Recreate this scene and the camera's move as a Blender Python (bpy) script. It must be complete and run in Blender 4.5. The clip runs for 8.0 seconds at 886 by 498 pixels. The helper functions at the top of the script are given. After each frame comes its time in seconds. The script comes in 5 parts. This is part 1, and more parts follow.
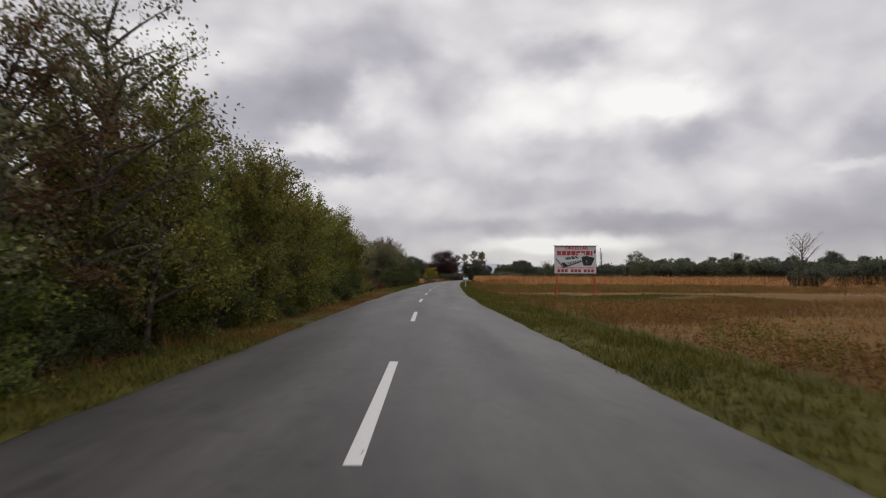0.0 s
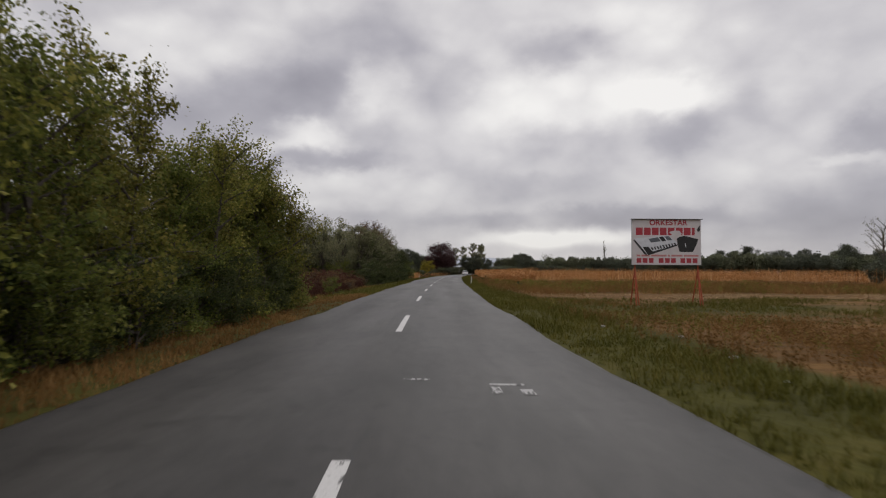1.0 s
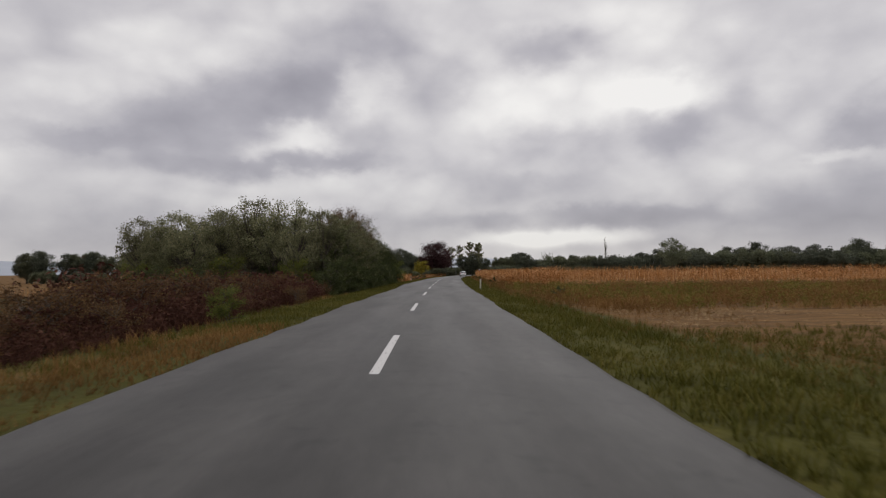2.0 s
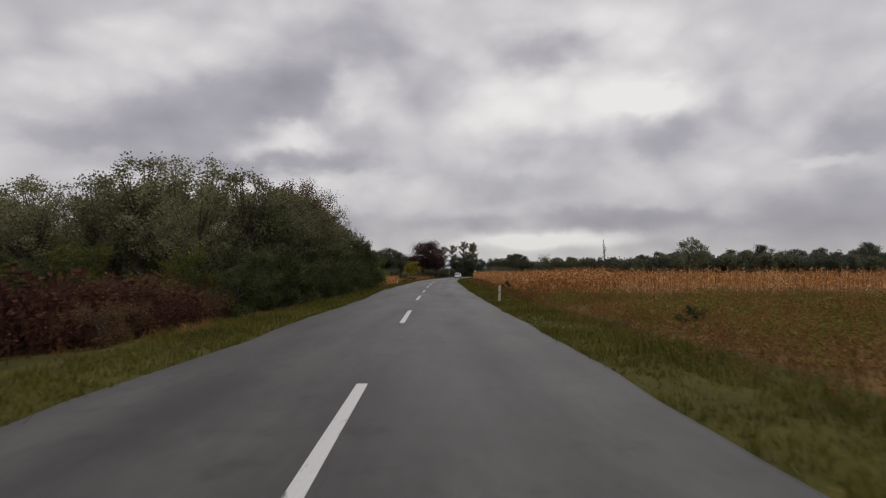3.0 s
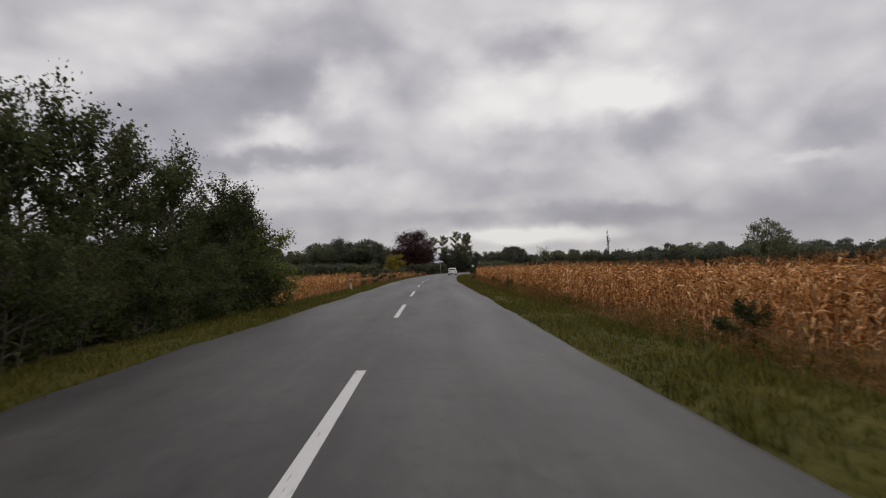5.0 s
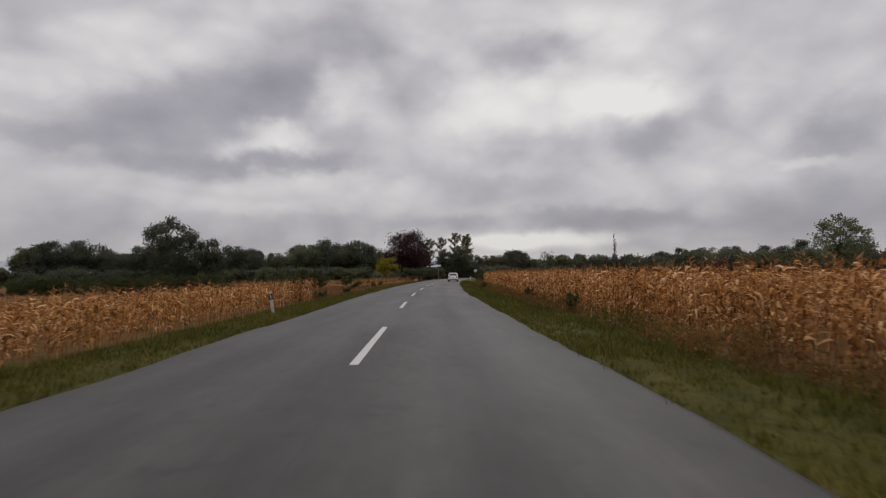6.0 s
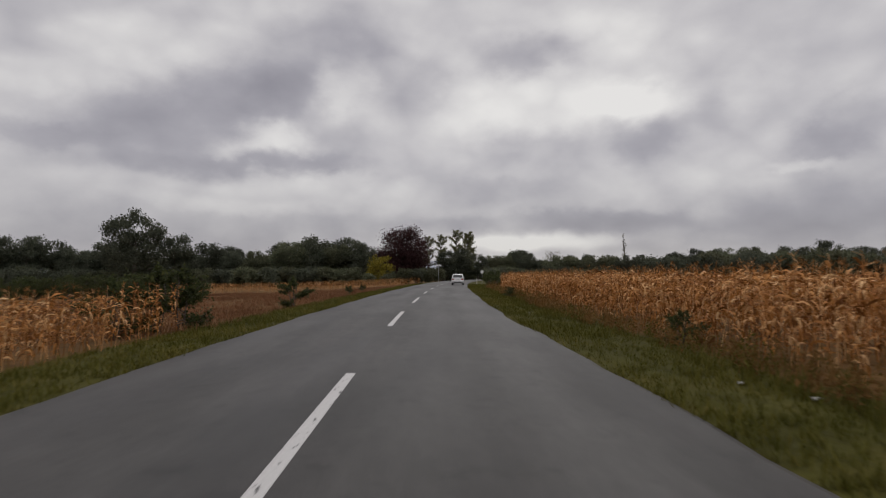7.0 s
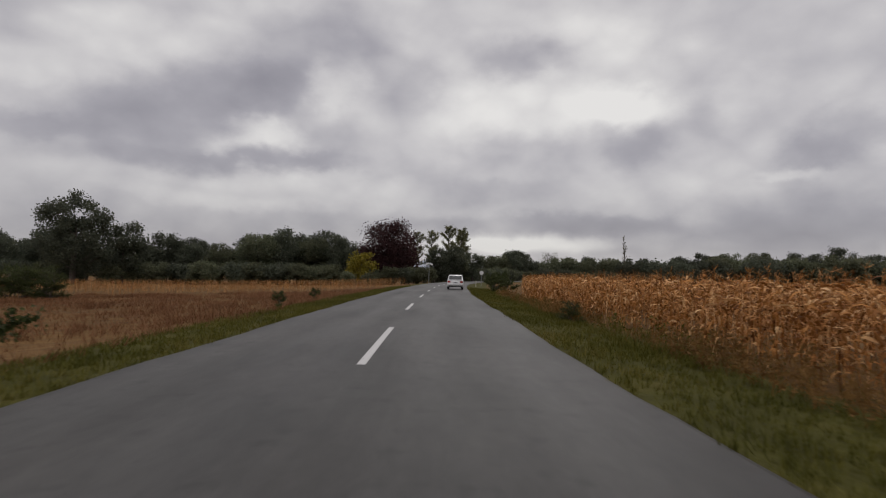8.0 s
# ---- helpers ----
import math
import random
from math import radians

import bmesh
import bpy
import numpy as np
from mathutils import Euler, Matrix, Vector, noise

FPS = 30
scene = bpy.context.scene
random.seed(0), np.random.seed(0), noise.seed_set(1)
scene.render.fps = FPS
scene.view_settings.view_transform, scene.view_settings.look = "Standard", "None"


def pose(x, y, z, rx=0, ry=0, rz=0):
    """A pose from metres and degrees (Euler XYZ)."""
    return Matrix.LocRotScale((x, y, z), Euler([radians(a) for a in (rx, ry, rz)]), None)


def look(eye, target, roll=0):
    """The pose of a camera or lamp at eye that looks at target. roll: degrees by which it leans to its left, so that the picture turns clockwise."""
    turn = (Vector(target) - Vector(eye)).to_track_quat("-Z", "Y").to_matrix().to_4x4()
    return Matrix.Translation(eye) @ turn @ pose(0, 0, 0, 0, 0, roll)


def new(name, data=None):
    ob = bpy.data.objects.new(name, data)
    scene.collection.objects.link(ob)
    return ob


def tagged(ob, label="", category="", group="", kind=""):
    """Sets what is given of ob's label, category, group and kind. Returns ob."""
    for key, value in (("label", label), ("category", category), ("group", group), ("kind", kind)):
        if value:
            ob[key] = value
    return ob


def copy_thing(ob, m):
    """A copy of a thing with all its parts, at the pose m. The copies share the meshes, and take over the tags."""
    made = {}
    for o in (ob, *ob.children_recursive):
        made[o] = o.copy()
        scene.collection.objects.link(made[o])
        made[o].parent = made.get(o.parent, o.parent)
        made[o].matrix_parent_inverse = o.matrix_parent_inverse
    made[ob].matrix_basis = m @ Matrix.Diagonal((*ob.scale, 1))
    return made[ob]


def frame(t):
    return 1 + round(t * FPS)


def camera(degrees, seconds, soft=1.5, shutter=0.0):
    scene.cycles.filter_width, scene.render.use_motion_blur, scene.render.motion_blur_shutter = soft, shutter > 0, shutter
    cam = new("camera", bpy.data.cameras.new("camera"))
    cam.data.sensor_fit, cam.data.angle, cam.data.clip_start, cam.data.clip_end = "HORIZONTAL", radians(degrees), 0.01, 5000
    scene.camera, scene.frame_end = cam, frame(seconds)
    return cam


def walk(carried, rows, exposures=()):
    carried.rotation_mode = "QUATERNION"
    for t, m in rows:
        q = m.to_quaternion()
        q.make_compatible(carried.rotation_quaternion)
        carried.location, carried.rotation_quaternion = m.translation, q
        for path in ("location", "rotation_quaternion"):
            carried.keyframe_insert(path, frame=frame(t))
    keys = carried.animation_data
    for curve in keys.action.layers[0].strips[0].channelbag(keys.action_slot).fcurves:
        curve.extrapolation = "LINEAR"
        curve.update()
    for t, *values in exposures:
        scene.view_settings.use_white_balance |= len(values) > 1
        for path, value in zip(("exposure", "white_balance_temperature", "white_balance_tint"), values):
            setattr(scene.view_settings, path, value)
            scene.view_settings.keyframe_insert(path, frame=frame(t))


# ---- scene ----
cam = camera(74, 8.0, soft=1.15, shutter=0.10)
PATH = [
    (0, pose(2.390, 0.000, 1.289, 92.730, 0, 0.919) @ pose(0, 0, 0, 0, 0, 0.321)),
    (0.5, pose(2.123, 8.632, 1.303, 92.386, 0, 0.787) @ pose(0, 0, 0, 0, 0, -0.101)),
    (1, pose(1.790, 17.427, 1.276, 92.150, 0, 0.569) @ pose(0, 0, 0, 0, 0, 0.361)),
    (1.5, pose(1.550, 26.293, 1.286, 92.165, 0, 0.390) @ pose(0, 0, 0, 0, 0, -0.435)),
    (3, pose(1.105, 51.969, 1.280, 92.380, 0, -0.788) @ pose(0, 0, 0, 0, 0, 0.107)),
    (3.5, pose(1.081, 61.031, 1.307, 92.224, 0, -0.975) @ pose(0, 0, 0, 0, 0, -0.883)),
    (4, pose(1.062, 69.925, 1.308, 92.492, 0, -1.358) @ pose(0, 0, 0, 0, 0, -1.130)),
    (4.5, pose(1.055, 79.053, 1.317, 91.857, 0, -1.678) @ pose(0, 0, 0, 0, 0, -0.704)),
    (6, pose(1.490, 108.005, 1.293, 92.395, 0, -2.319) @ pose(0, 0, 0, 0, 0, 0.041)),
    (6.5, pose(1.614, 117.531, 1.309, 92.693, 0, -2.325) @ pose(0, 0, 0, 0, 0, -0.018)),
    (7, pose(1.758, 126.809, 1.295, 92.522, 0, -2.470) @ pose(0, 0, 0, 0, 0, 0.282)),
    (7.5, pose(1.896, 136.255, 1.297, 93.089, 0, -2.616) @ pose(0, 0, 0, 0, 0, 0.984)),
    (8, pose(2.166, 145.338, 1.314, 92.587, 0, -3.500) @ pose(0, 0, 0, 0, 0, 1.549)),
]
walk(cam, PATH, exposures=((0, 0.14), (0.5, 0.05), (1.5, 0.05), (3, -0.08), (3.5, -0.13), (4.5, -0.03), (6, -0.14), (8, -0.16)))

# ---------------------------------------------------------------- sky and sun
SUN_EL, SUN_AZ = radians(48), radians(20)
world = bpy.data.worlds.new("overcast_sky")
scene.world = world
world.use_nodes = True


class Graph:
    """Short-hand for node trees."""

    def __init__(self, tree):
        self.tree = tree
        tree.nodes.clear()

    def node(self, kind, inputs=(), operation="", use_clamp=False, data_type="", blend_type="", feature="", attribute_name=""):
        n = self.tree.nodes.new(kind)
        if operation:
            n.operation = operation
        if use_clamp:
            n.use_clamp = True
        if data_type:
            n.data_type, n.blend_type = data_type, blend_type
        if feature:
            n.feature = feature
        if attribute_name:
            n.attribute_name = attribute_name
        for k, v in dict(inputs).items():
            self.plug(n.inputs[k], v)
        return n

    def plug(self, socket, v):
        if isinstance(v, bpy.types.NodeSocket):
            self.tree.links.new(v, socket)
        elif isinstance(v, bpy.types.Node):
            self.tree.links.new(v.outputs[0], socket)
        else:
            socket.default_value = v

    def math(self, op, a, b=0.0, c=0.0, clamp=False):
        return self.node("ShaderNodeMath", {0: a, 1: b, 2: c}, operation=op, use_clamp=clamp).outputs[0]

    def ramp(self, fac, stops):
        n = self.node("ShaderNodeValToRGB", {0: fac})
        els = n.color_ramp.elements
        while len(els) < len(stops):
            els.new(0.5)
        for e, (p, c) in zip(els, stops):
            e.position, e.color = p, (*c, 1)
        return n.outputs[0]

    def noise(self, vec, scale, detail=4.0, rough=0.55, dist=0.0):
        return self.node("ShaderNodeTexNoise", {"Vector": vec, "Scale": scale, "Detail": detail, "Roughness": rough, "Distortion": dist}).outputs[0]

    def mix(self, fac, a, b, blend="MIX"):
        n = self.node("ShaderNodeMix", data_type="RGBA", blend_type=blend)
        self.plug(n.inputs[0], fac), self.plug(n.inputs[6], a), self.plug(n.inputs[7], b)
        return n.outputs[2]


g = Graph(world.node_tree)
way = g.node("ShaderNodeTexCoord").outputs["Generated"]
sep = g.node("ShaderNodeSeparateXYZ", {0: way})
dx, dy, dz = sep.outputs
puff = g.node("ShaderNodeMapping", {0: way, 3: (1.0, 1.0, 1.5)}).outputs[0]
broad = g.noise(puff, 2.2, 3.0, 0.5, 0.0)
fine = g.noise(puff, 5.5, 6.0, 0.55, 0.0)
az = g.math("MULTIPLY", g.math("ARCTAN2", dx, dy), 57.296)
el = g.math("MULTIPLY", g.math("ARCSINE", dz), 57.296)
warp = g.math("SUBTRACT", g.noise(puff, 6.0, 6.0, 0.55), 0.5)
warp2 = g.math("SUBTRACT", g.noise(g.node("ShaderNodeMapping", {0: puff, 1: (3.1, 1.7, 0.4)}).outputs[0], 8.0, 6.0, 0.55), 0.5)
calm = g.math("MULTIPLY_ADD", el, 0.09, 0.1, clamp=True)
waz = g.math("ADD", az, g.math("MULTIPLY", warp, 9.0))
wel = g.math("ADD", el, g.math("MULTIPLY", g.math("MULTIPLY", warp2, 5.5), calm))
# cloud banks: azimuth, elevation, half-width, half-height, brightness
GREY_BANKS = (
    (-32.8, 11.2, 4.5, 1.1, -0.28),
    (-21.4, 12.5, 7.0, 2.8, -0.33),
    (-15.7, 16.5, 6.3, 2.4, -0.30),
    (-10.3, 19.6, 4.5, 3.4, -0.25),
    (-6.5, 22.5, 3.3, 2.6, -0.15),
    (-8.3, 12.0, 3.5, 2.2, -0.20),
    (-12.0, 10.1, 5.7, 0.8, -0.21),
    (-1.0, 17.5, 2.7, 2.2, -0.18),
    (10.4, 20.7, 4.3, 1.7, -0.30),
    (21.4, 12.2, 2.6, 1.9, -0.30),
    (12.0, 12.5, 5.9, 1.6, -0.13),
    (26.0, 14.2, 2.8, 2.4, -0.14),
    (34.6, 10.6, 2.4, 1.6, -0.28),
    (38.4, 11.9, 2.5, 2.2, -0.30),
    (7.1, 8.0, 4.7, 1.2, -0.20),
    (11.9, 5.2, 11.5, 0.8, -0.28),
    (31.0, 4.8, 11.0, 3.2, -0.36),
    (-22.8, 9.2, 7.7, 0.9, -0.20),
    (-24.0, 4.4, 16.0, 2.4, -0.18),
)
WHITE_BANKS = (
    (-26.1, 20.0, 4.8, 2.6, 0.22),
    (-32.1, 15.9, 4.9, 1.5, 0.16),
    (-13.1, 12.7, 3.1, 1.5, 0.46),
    (-16.9, 11.0, 2.0, 0.8, 0.22),
    (-7.0, 17.3, 1.7, 2.3, 0.28),
    (12.0, 16.3, 5.9, 2.8, 0.28),
    (20.9, 16.6, 3.8, 1.5, 0.36),
    (17.9, 21.8, 4.1, 2.8, 0.18),
    (30.3, 16.9, 3.3, 1.8, 0.16),
    (10.5, 3.3, 7.0, 0.7, 0.46),
    (-21.3, 6.3, 5.6, 0.6, 0.13),
    (-12.0, 6.2, 4.7, 0.6, 0.13),
    (34.1, 9.2, 2.4, 0.5, 0.26),
    (-6.7, 7.8, 11.7, 1.3, 0.12),
    (25.6, 7.3, 6.1, 1.4, 0.12),
    (4.3, 15.4, 3.3, 3.1, 0.14),
)
light = g.math("ADD", g.math("MULTIPLY", g.math("SUBTRACT", broad, 0.5), 0.25), g.math("MULTIPLY", g.math("SUBTRACT", fine, 0.5), 0.55))
light = g.math("ADD", light, 0.672)
roll = g.node("ShaderNodeVectorMath", {0: puff, 1: g.node("ShaderNodeVectorMath", {0: g.node("ShaderNodeTexNoise", {"Vector": puff, "Scale": 5.0, "Detail": 3.0, "Roughness": 0.5}).outputs[1], 1: (0.16, 0.16, 0.16)}, operation="MULTIPLY").outputs[0]}, operation="ADD").outputs[0]
for size, depth in ((7.0, 0.17), (15.0, 0.20)):
    cell = g.node("ShaderNodeTexVoronoi", {"Vector": roll, "Scale": size}, feature="SMOOTH_F1")
    cell.inputs["Smoothness"].default_value = 0.35
    light = g.math("ADD", light, g.math("MULTIPLY", g.math("SUBTRACT", 0.42, cell.outputs["Distance"]), depth))
for a, e, sa, se, amp in GREY_BANKS + WHITE_BANKS:
    u = g.math("DIVIDE", g.math("SUBTRACT", waz, a), sa)
    v = g.math("DIVIDE", g.math("SUBTRACT", wel, e), se)
    r2 = g.math("ADD", g.math("MULTIPLY", u, u), g.math("MULTIPLY", v, v))
    light = g.math("ADD", light, g.math("MULTIPLY", g.math("EXPONENT", g.math("MULTIPLY", g.math("POWER", r2, 1.5), -0.6)), amp))
clouds = g.ramp(light, ((0.0, (0.27, 0.258, 0.295)), (0.35, (0.415, 0.40, 0.435)), (0.62, (0.60, 0.58, 0.595)), (1.0, (0.87, 0.85, 0.83))))
sky = g.node("ShaderNodeTexSky")
sky.sky_type, sky.sun_disc, sky.sun_elevation, sky.sun_rotation = "NISHITA", False, SUN_EL, SUN_AZ
# an overcast sky is darker at the horizon and brightest overhead
low = g.math("MULTIPLY_ADD", g.math("DIVIDE", el, 11.0, clamp=True), 0.15, 0.85)
high = g.math("MULTIPLY_ADD", g.math("DIVIDE", g.math("SUBTRACT", el, 26.0), 40.0, clamp=True), 0.9, 1.0)
clouds = g.node("ShaderNodeVectorMath", {0: clouds, "Scale": g.math("MULTIPLY", low, high)}, operation="SCALE").outputs[0]
dim = g.mix(1.0, sky.outputs[0], (0.1, 0.1, 0.1, 1), "MULTIPLY")
whole = g.mix(0.96, dim, clouds)
g.node("ShaderNodeOutputWorld", {0: g.node("ShaderNodeBackground", {0: whole, 1: 1.0})})

sun = new("sun", bpy.data.lights.new("sun", "SUN"))
sun.data.energy, sun.data.angle, sun.data.color = 0.6, radians(40), (1.0, 0.97, 0.93)
sun.matrix_world = look((0, 0, 60), (-60 * math.sin(SUN_AZ) / math.tan(SUN_EL), -60 * math.cos(SUN_AZ) / math.tan(SUN_EL), 0))


# ---------------------------------------------------------------- materials
def material(name, stops, scale=4.0, rough=0.8, bump=0.0, fine=0.0, vary=0.0, island=False, translucent=0.0, metal=0.0, spec=0.3, stretch=(1, 1, 1), detail=5.0, single=0.6):
    """A surface: a colour ramp over noise of that scale, finer grain over it, relief, and a change of value from piece to piece."""
    m = bpy.data.materials.new(name)
    m.use_nodes = True
    q = Graph(m.node_tree)
    co = q.node("ShaderNodeTexCoord").outputs["Object"]
    co = q.node("ShaderNodeMapping", {0: co, 3: stretch}).outputs[0]
    n1 = q.noise(co, scale, detail)
    if island:
        piece = q.node("ShaderNodeNewGeometry").outputs["Random Per Island"]
        drift = q.math("MULTIPLY_ADD", n1, 2.0, -0.5, clamp=True)
        n1 = q.math("ADD", q.math("MULTIPLY", drift, 1 - single), q.math("MULTIPLY", piece, single))
    colour = q.ramp(n1, stops)
    if fine:
        n2 = q.noise(co, scale * 17, 3.0)
        colour = q.mix(fine, colour, q.ramp(n2, ((0.3, (0.25, 0.25, 0.25)), (0.7, (0.75, 0.75, 0.75)))), "OVERLAY")
    if vary:
        r = q.node("ShaderNodeObjectInfo").outputs["Random"]
        hsv = q.node("ShaderNodeHueSaturation", {"Hue": q.math("MULTIPLY_ADD", r, 0.05 * vary, 0.5 - 0.025 * vary), "Value": q.math("MULTIPLY_ADD", r, vary, 1 - vary / 2), "Color": colour})
        colour = hsv.outputs[0]
    b = q.node("ShaderNodeBsdfPrincipled", {"Base Color": colour, "Roughness": rough, "Metallic": metal, "Specular IOR Level": spec})
    if bump:
        q.plug(b.inputs["Normal"], q.node("ShaderNodeBump", {"Strength": bump, "Distance": 0.02, "Height": q.noise(co, scale * 9, 4.0)}).outputs[0])
    out = b.outputs[0]
    if translucent:
        t = q.node("ShaderNodeBsdfTranslucent", {"Color": colour})
        out = q.node("ShaderNodeMixShader", {0: translucent, 1: out, 2: t}).outputs[0]
    q.node("ShaderNodeOutputMaterial", {0: out})
    return m


BARK = material("bark", ((0.3, (0.045, 0.038, 0.032)), (0.7, (0.13, 0.11, 0.09))), 9, 0.95, 0.6, 0.3)
LEAF = {
    "green": material("leaves_green", ((0.15, (0.055, 0.072, 0.018)), (0.6, (0.142, 0.158, 0.034)), (0.95, (0.24, 0.222, 0.062))), 1.2, 0.6, island=True, vary=0.35, translucent=0.46, spec=0.14),
    "olive": material("leaves_olive", ((0.15, (0.074, 0.082, 0.018)), (0.6, (0.185, 0.182, 0.038)), (0.95, (0.33, 0.27, 0.075))), 1.2, 0.6, island=True, vary=0.35, translucent=0.46, spec=0.14),
    "dark": material("leaves_dark", ((0.15, (0.034, 0.045, 0.018)), (0.6, (0.072, 0.086, 0.030)), (0.95, (0.120, 0.122, 0.044))), 1.2, 0.6, island=True, vary=0.3, translucent=0.42, spec=0.14),
    "russet": material("leaves_russet", ((0.15, (0.052, 0.031, 0.016)), (0.6, (0.130, 0.071, 0.033)), (0.95, (0.233, 0.136, 0.058))), 1.2, 0.65, island=True, vary=0.3, translucent=0.35, spec=0.14),
    "red": material("leaves_dark_red", ((0.15, (0.032, 0.017, 0.018)), (0.6, (0.062, 0.029, 0.030)), (0.95, (0.09, 0.042, 0.040))), 0.8, 0.65, island=True, translucent=0.4, spec=0.14),
    "yellow": material("leaves_yellow", ((0.15, (0.09, 0.085, 0.012)), (0.6, (0.26, 0.21, 0.03)), (0.95, (0.40, 0.31, 0.05))), 1.0, 0.6, island=True, translucent=0.38, spec=0.14),
    "pale": material("leaves_pale_grey_green", ((0.15, (0.10, 0.104, 0.056)), (0.6, (0.21, 0.205, 0.11)), (0.95, (0.34, 0.31, 0.18))), 1.2, 0.6, island=True, vary=0.3, translucent=0.38, spec=0.14),
    "grey": material("leaves_grey_green", ((0.15, (0.08, 0.085, 0.042)), (0.6, (0.18, 0.176, 0.092)), (0.95, (0.29, 0.26, 0.145))), 1.2, 0.6, island=True, vary=0.3, translucent=0.35, spec=0.14),
    # far leaves: greyed and lightened, distance haze painted into the base colour
    "far": material("leaves_far_dark_hazed", ((0.15, (0.064, 0.072, 0.054)), (0.6, (0.098, 0.107, 0.074)), (0.95, (0.135, 0.14, 0.095))), 0.5, 0.7, island=True, vary=0.35, translucent=0.45, spec=0.14),
    "far_b": material("leaves_far_green_hazed", ((0.15, (0.086, 0.095, 0.060)), (0.6, (0.132, 0.14, 0.084)), (0.95, (0.18, 0.178, 0.108))), 0.5, 0.7, island=True, vary=0.35, translucent=0.45, spec=0.14),
}
GRASS = material("grass_blades", ((0.1, (0.042, 0.044, 0.008)), (0.4, (0.078, 0.077, 0.013)), (0.7, (0.122, 0.106, 0.022)), (0.98, (0.20, 0.152, 0.050))), 0.45, 0.7, island=True, translucent=0.2, single=0.45, spec=0.08)
YELLOW_WEEDS = material("yellow_green_weeds", ((0.1, (0.075, 0.066, 0.016)), (0.5, (0.145, 0.128, 0.028)), (0.95, (0.26, 0.22, 0.06))), 0.5, 0.75, island=True, translucent=0.25, single=0.45, spec=0.08)
DRY = material("dry_weeds", ((0.05, (0.075, 0.050, 0.018)), (0.3, (0.135, 0.076, 0.027)), (0.7, (0.22, 0.120, 0.042)), (0.97, (0.35, 0.22, 0.095))), 0.28, 0.8, island=True, translucent=0.3, single=0.33, spec=0.08)
STRAW = material("pale_straw", ((0.1, (0.15, 0.095, 0.045)), (0.5, (0.27, 0.18, 0.09)), (0.95, (0.42, 0.31, 0.18))), 0.6, 0.8, island=True, translucent=0.15, spec=0.08)
RED_GRASS = material("reddish_dry_grass", ((0.1, (0.085, 0.038, 0.020)), (0.5, (0.175, 0.084, 0.042)), (0.95, (0.29, 0.16, 0.085))), 0.22, 0.85, island=True, translucent=0.2, single=0.35, spec=0.08)
STUBBLE = material("golden_stubble", ((0.1, (0.10, 0.050, 0.018)), (0.5, (0.225, 0.122, 0.042)), (0.95, (0.38, 0.24, 0.10))), 0.22, 0.85, island=True, translucent=0.2, single=0.4, spec=0.08)
RUST = material("rusty_brush", ((0.1, (0.030, 0.014, 0.011)), (0.5, (0.074, 0.032, 0.023)), (0.95, (0.13, 0.064, 0.040))), 0.6, 0.85, island=True, translucent=0.15, single=0.4, spec=0.08)
CORN = material("dry_maize", ((0.08, (0.080, 0.030, 0.009)), (0.35, (0.27, 0.110, 0.032)), (0.66, (0.51, 0.238, 0.074)), (0.94, (0.80, 0.56, 0.30))), 0.5, 0.7, island=True, translucent=0.2, single=0.72, spec=0.08)
WHITE_PLASTIC = material("white_plastic", ((0.2, (0.36, 0.34, 0.28)), (0.8, (0.58, 0.55, 0.48))), 6, 0.5, fine=0.15)
BLACK_PLASTIC = material("black_plastic", ((0.2, (0.012, 0.012, 0.013)), (0.8, (0.03, 0.03, 0.03))), 8, 0.5)
GALV = material("galvanised_steel", ((0.2, (0.25, 0.25, 0.26)), (0.8, (0.42, 0.42, 0.43))), 12, 0.45, metal=0.7)


def ground_material():
    m = bpy.data.materials.new("field_ground")
    m.use_nodes = True
    q = Graph(m.node_tree)
    co = q.node("ShaderNodeTexCoord").outputs["Object"]
    field = q.node("ShaderNodeAttribute", attribute_name="field").outputs["Fac"]
    edge = q.math("ADD", field, q.math("MULTIPLY", q.math("SUBTRACT", q.noise(co, 0.35, 5.0), 0.5), 0.8))
    edge = q.math("MULTIPLY", q.math("SUBTRACT", edge, 0.35), 3.2, clamp=True)
    turf = q.ramp(q.noise(co, 0.8, 6.0), ((0.25, (0.032, 0.031, 0.006)), (0.55, (0.056, 0.052, 0.009)), (0.8, (0.090, 0.070, 0.017))))
    rows = q.noise(q.node("ShaderNodeMapping", {0: co, 3: (0.16, 1.4, 1)}).outputs[0], 1.1, 6.0)
    soil = q.ramp(rows, ((0.25, (0.060, 0.032, 0.011)), (0.5, (0.115, 0.061, 0.020)), (0.72, (0.17, 0.094, 0.032)), (0.9, (0.24, 0.148, 0.058))))
    colour = q.mix(edge, turf, soil)
    grain = q.ramp(q.noise(co, 14, 4.0), ((0.3, (0.3, 0.3, 0.3)), (0.7, (0.7, 0.7, 0.7))))
    colour = q.mix(0.5, colour, grain, "OVERLAY")
    b = q.node("ShaderNodeBsdfPrincipled", {"Base Color": colour, "Roughness": 0.95, "Specular IOR Level": 0.1})
    q.plug(b.inputs["Normal"], q.node("ShaderNodeBump", {"Strength": 0.7, "Distance": 0.06, "Height": q.noise(co, 5, 6.0)}).outputs[0])
    q.node("ShaderNodeOutputMaterial", {0: b})
    return m


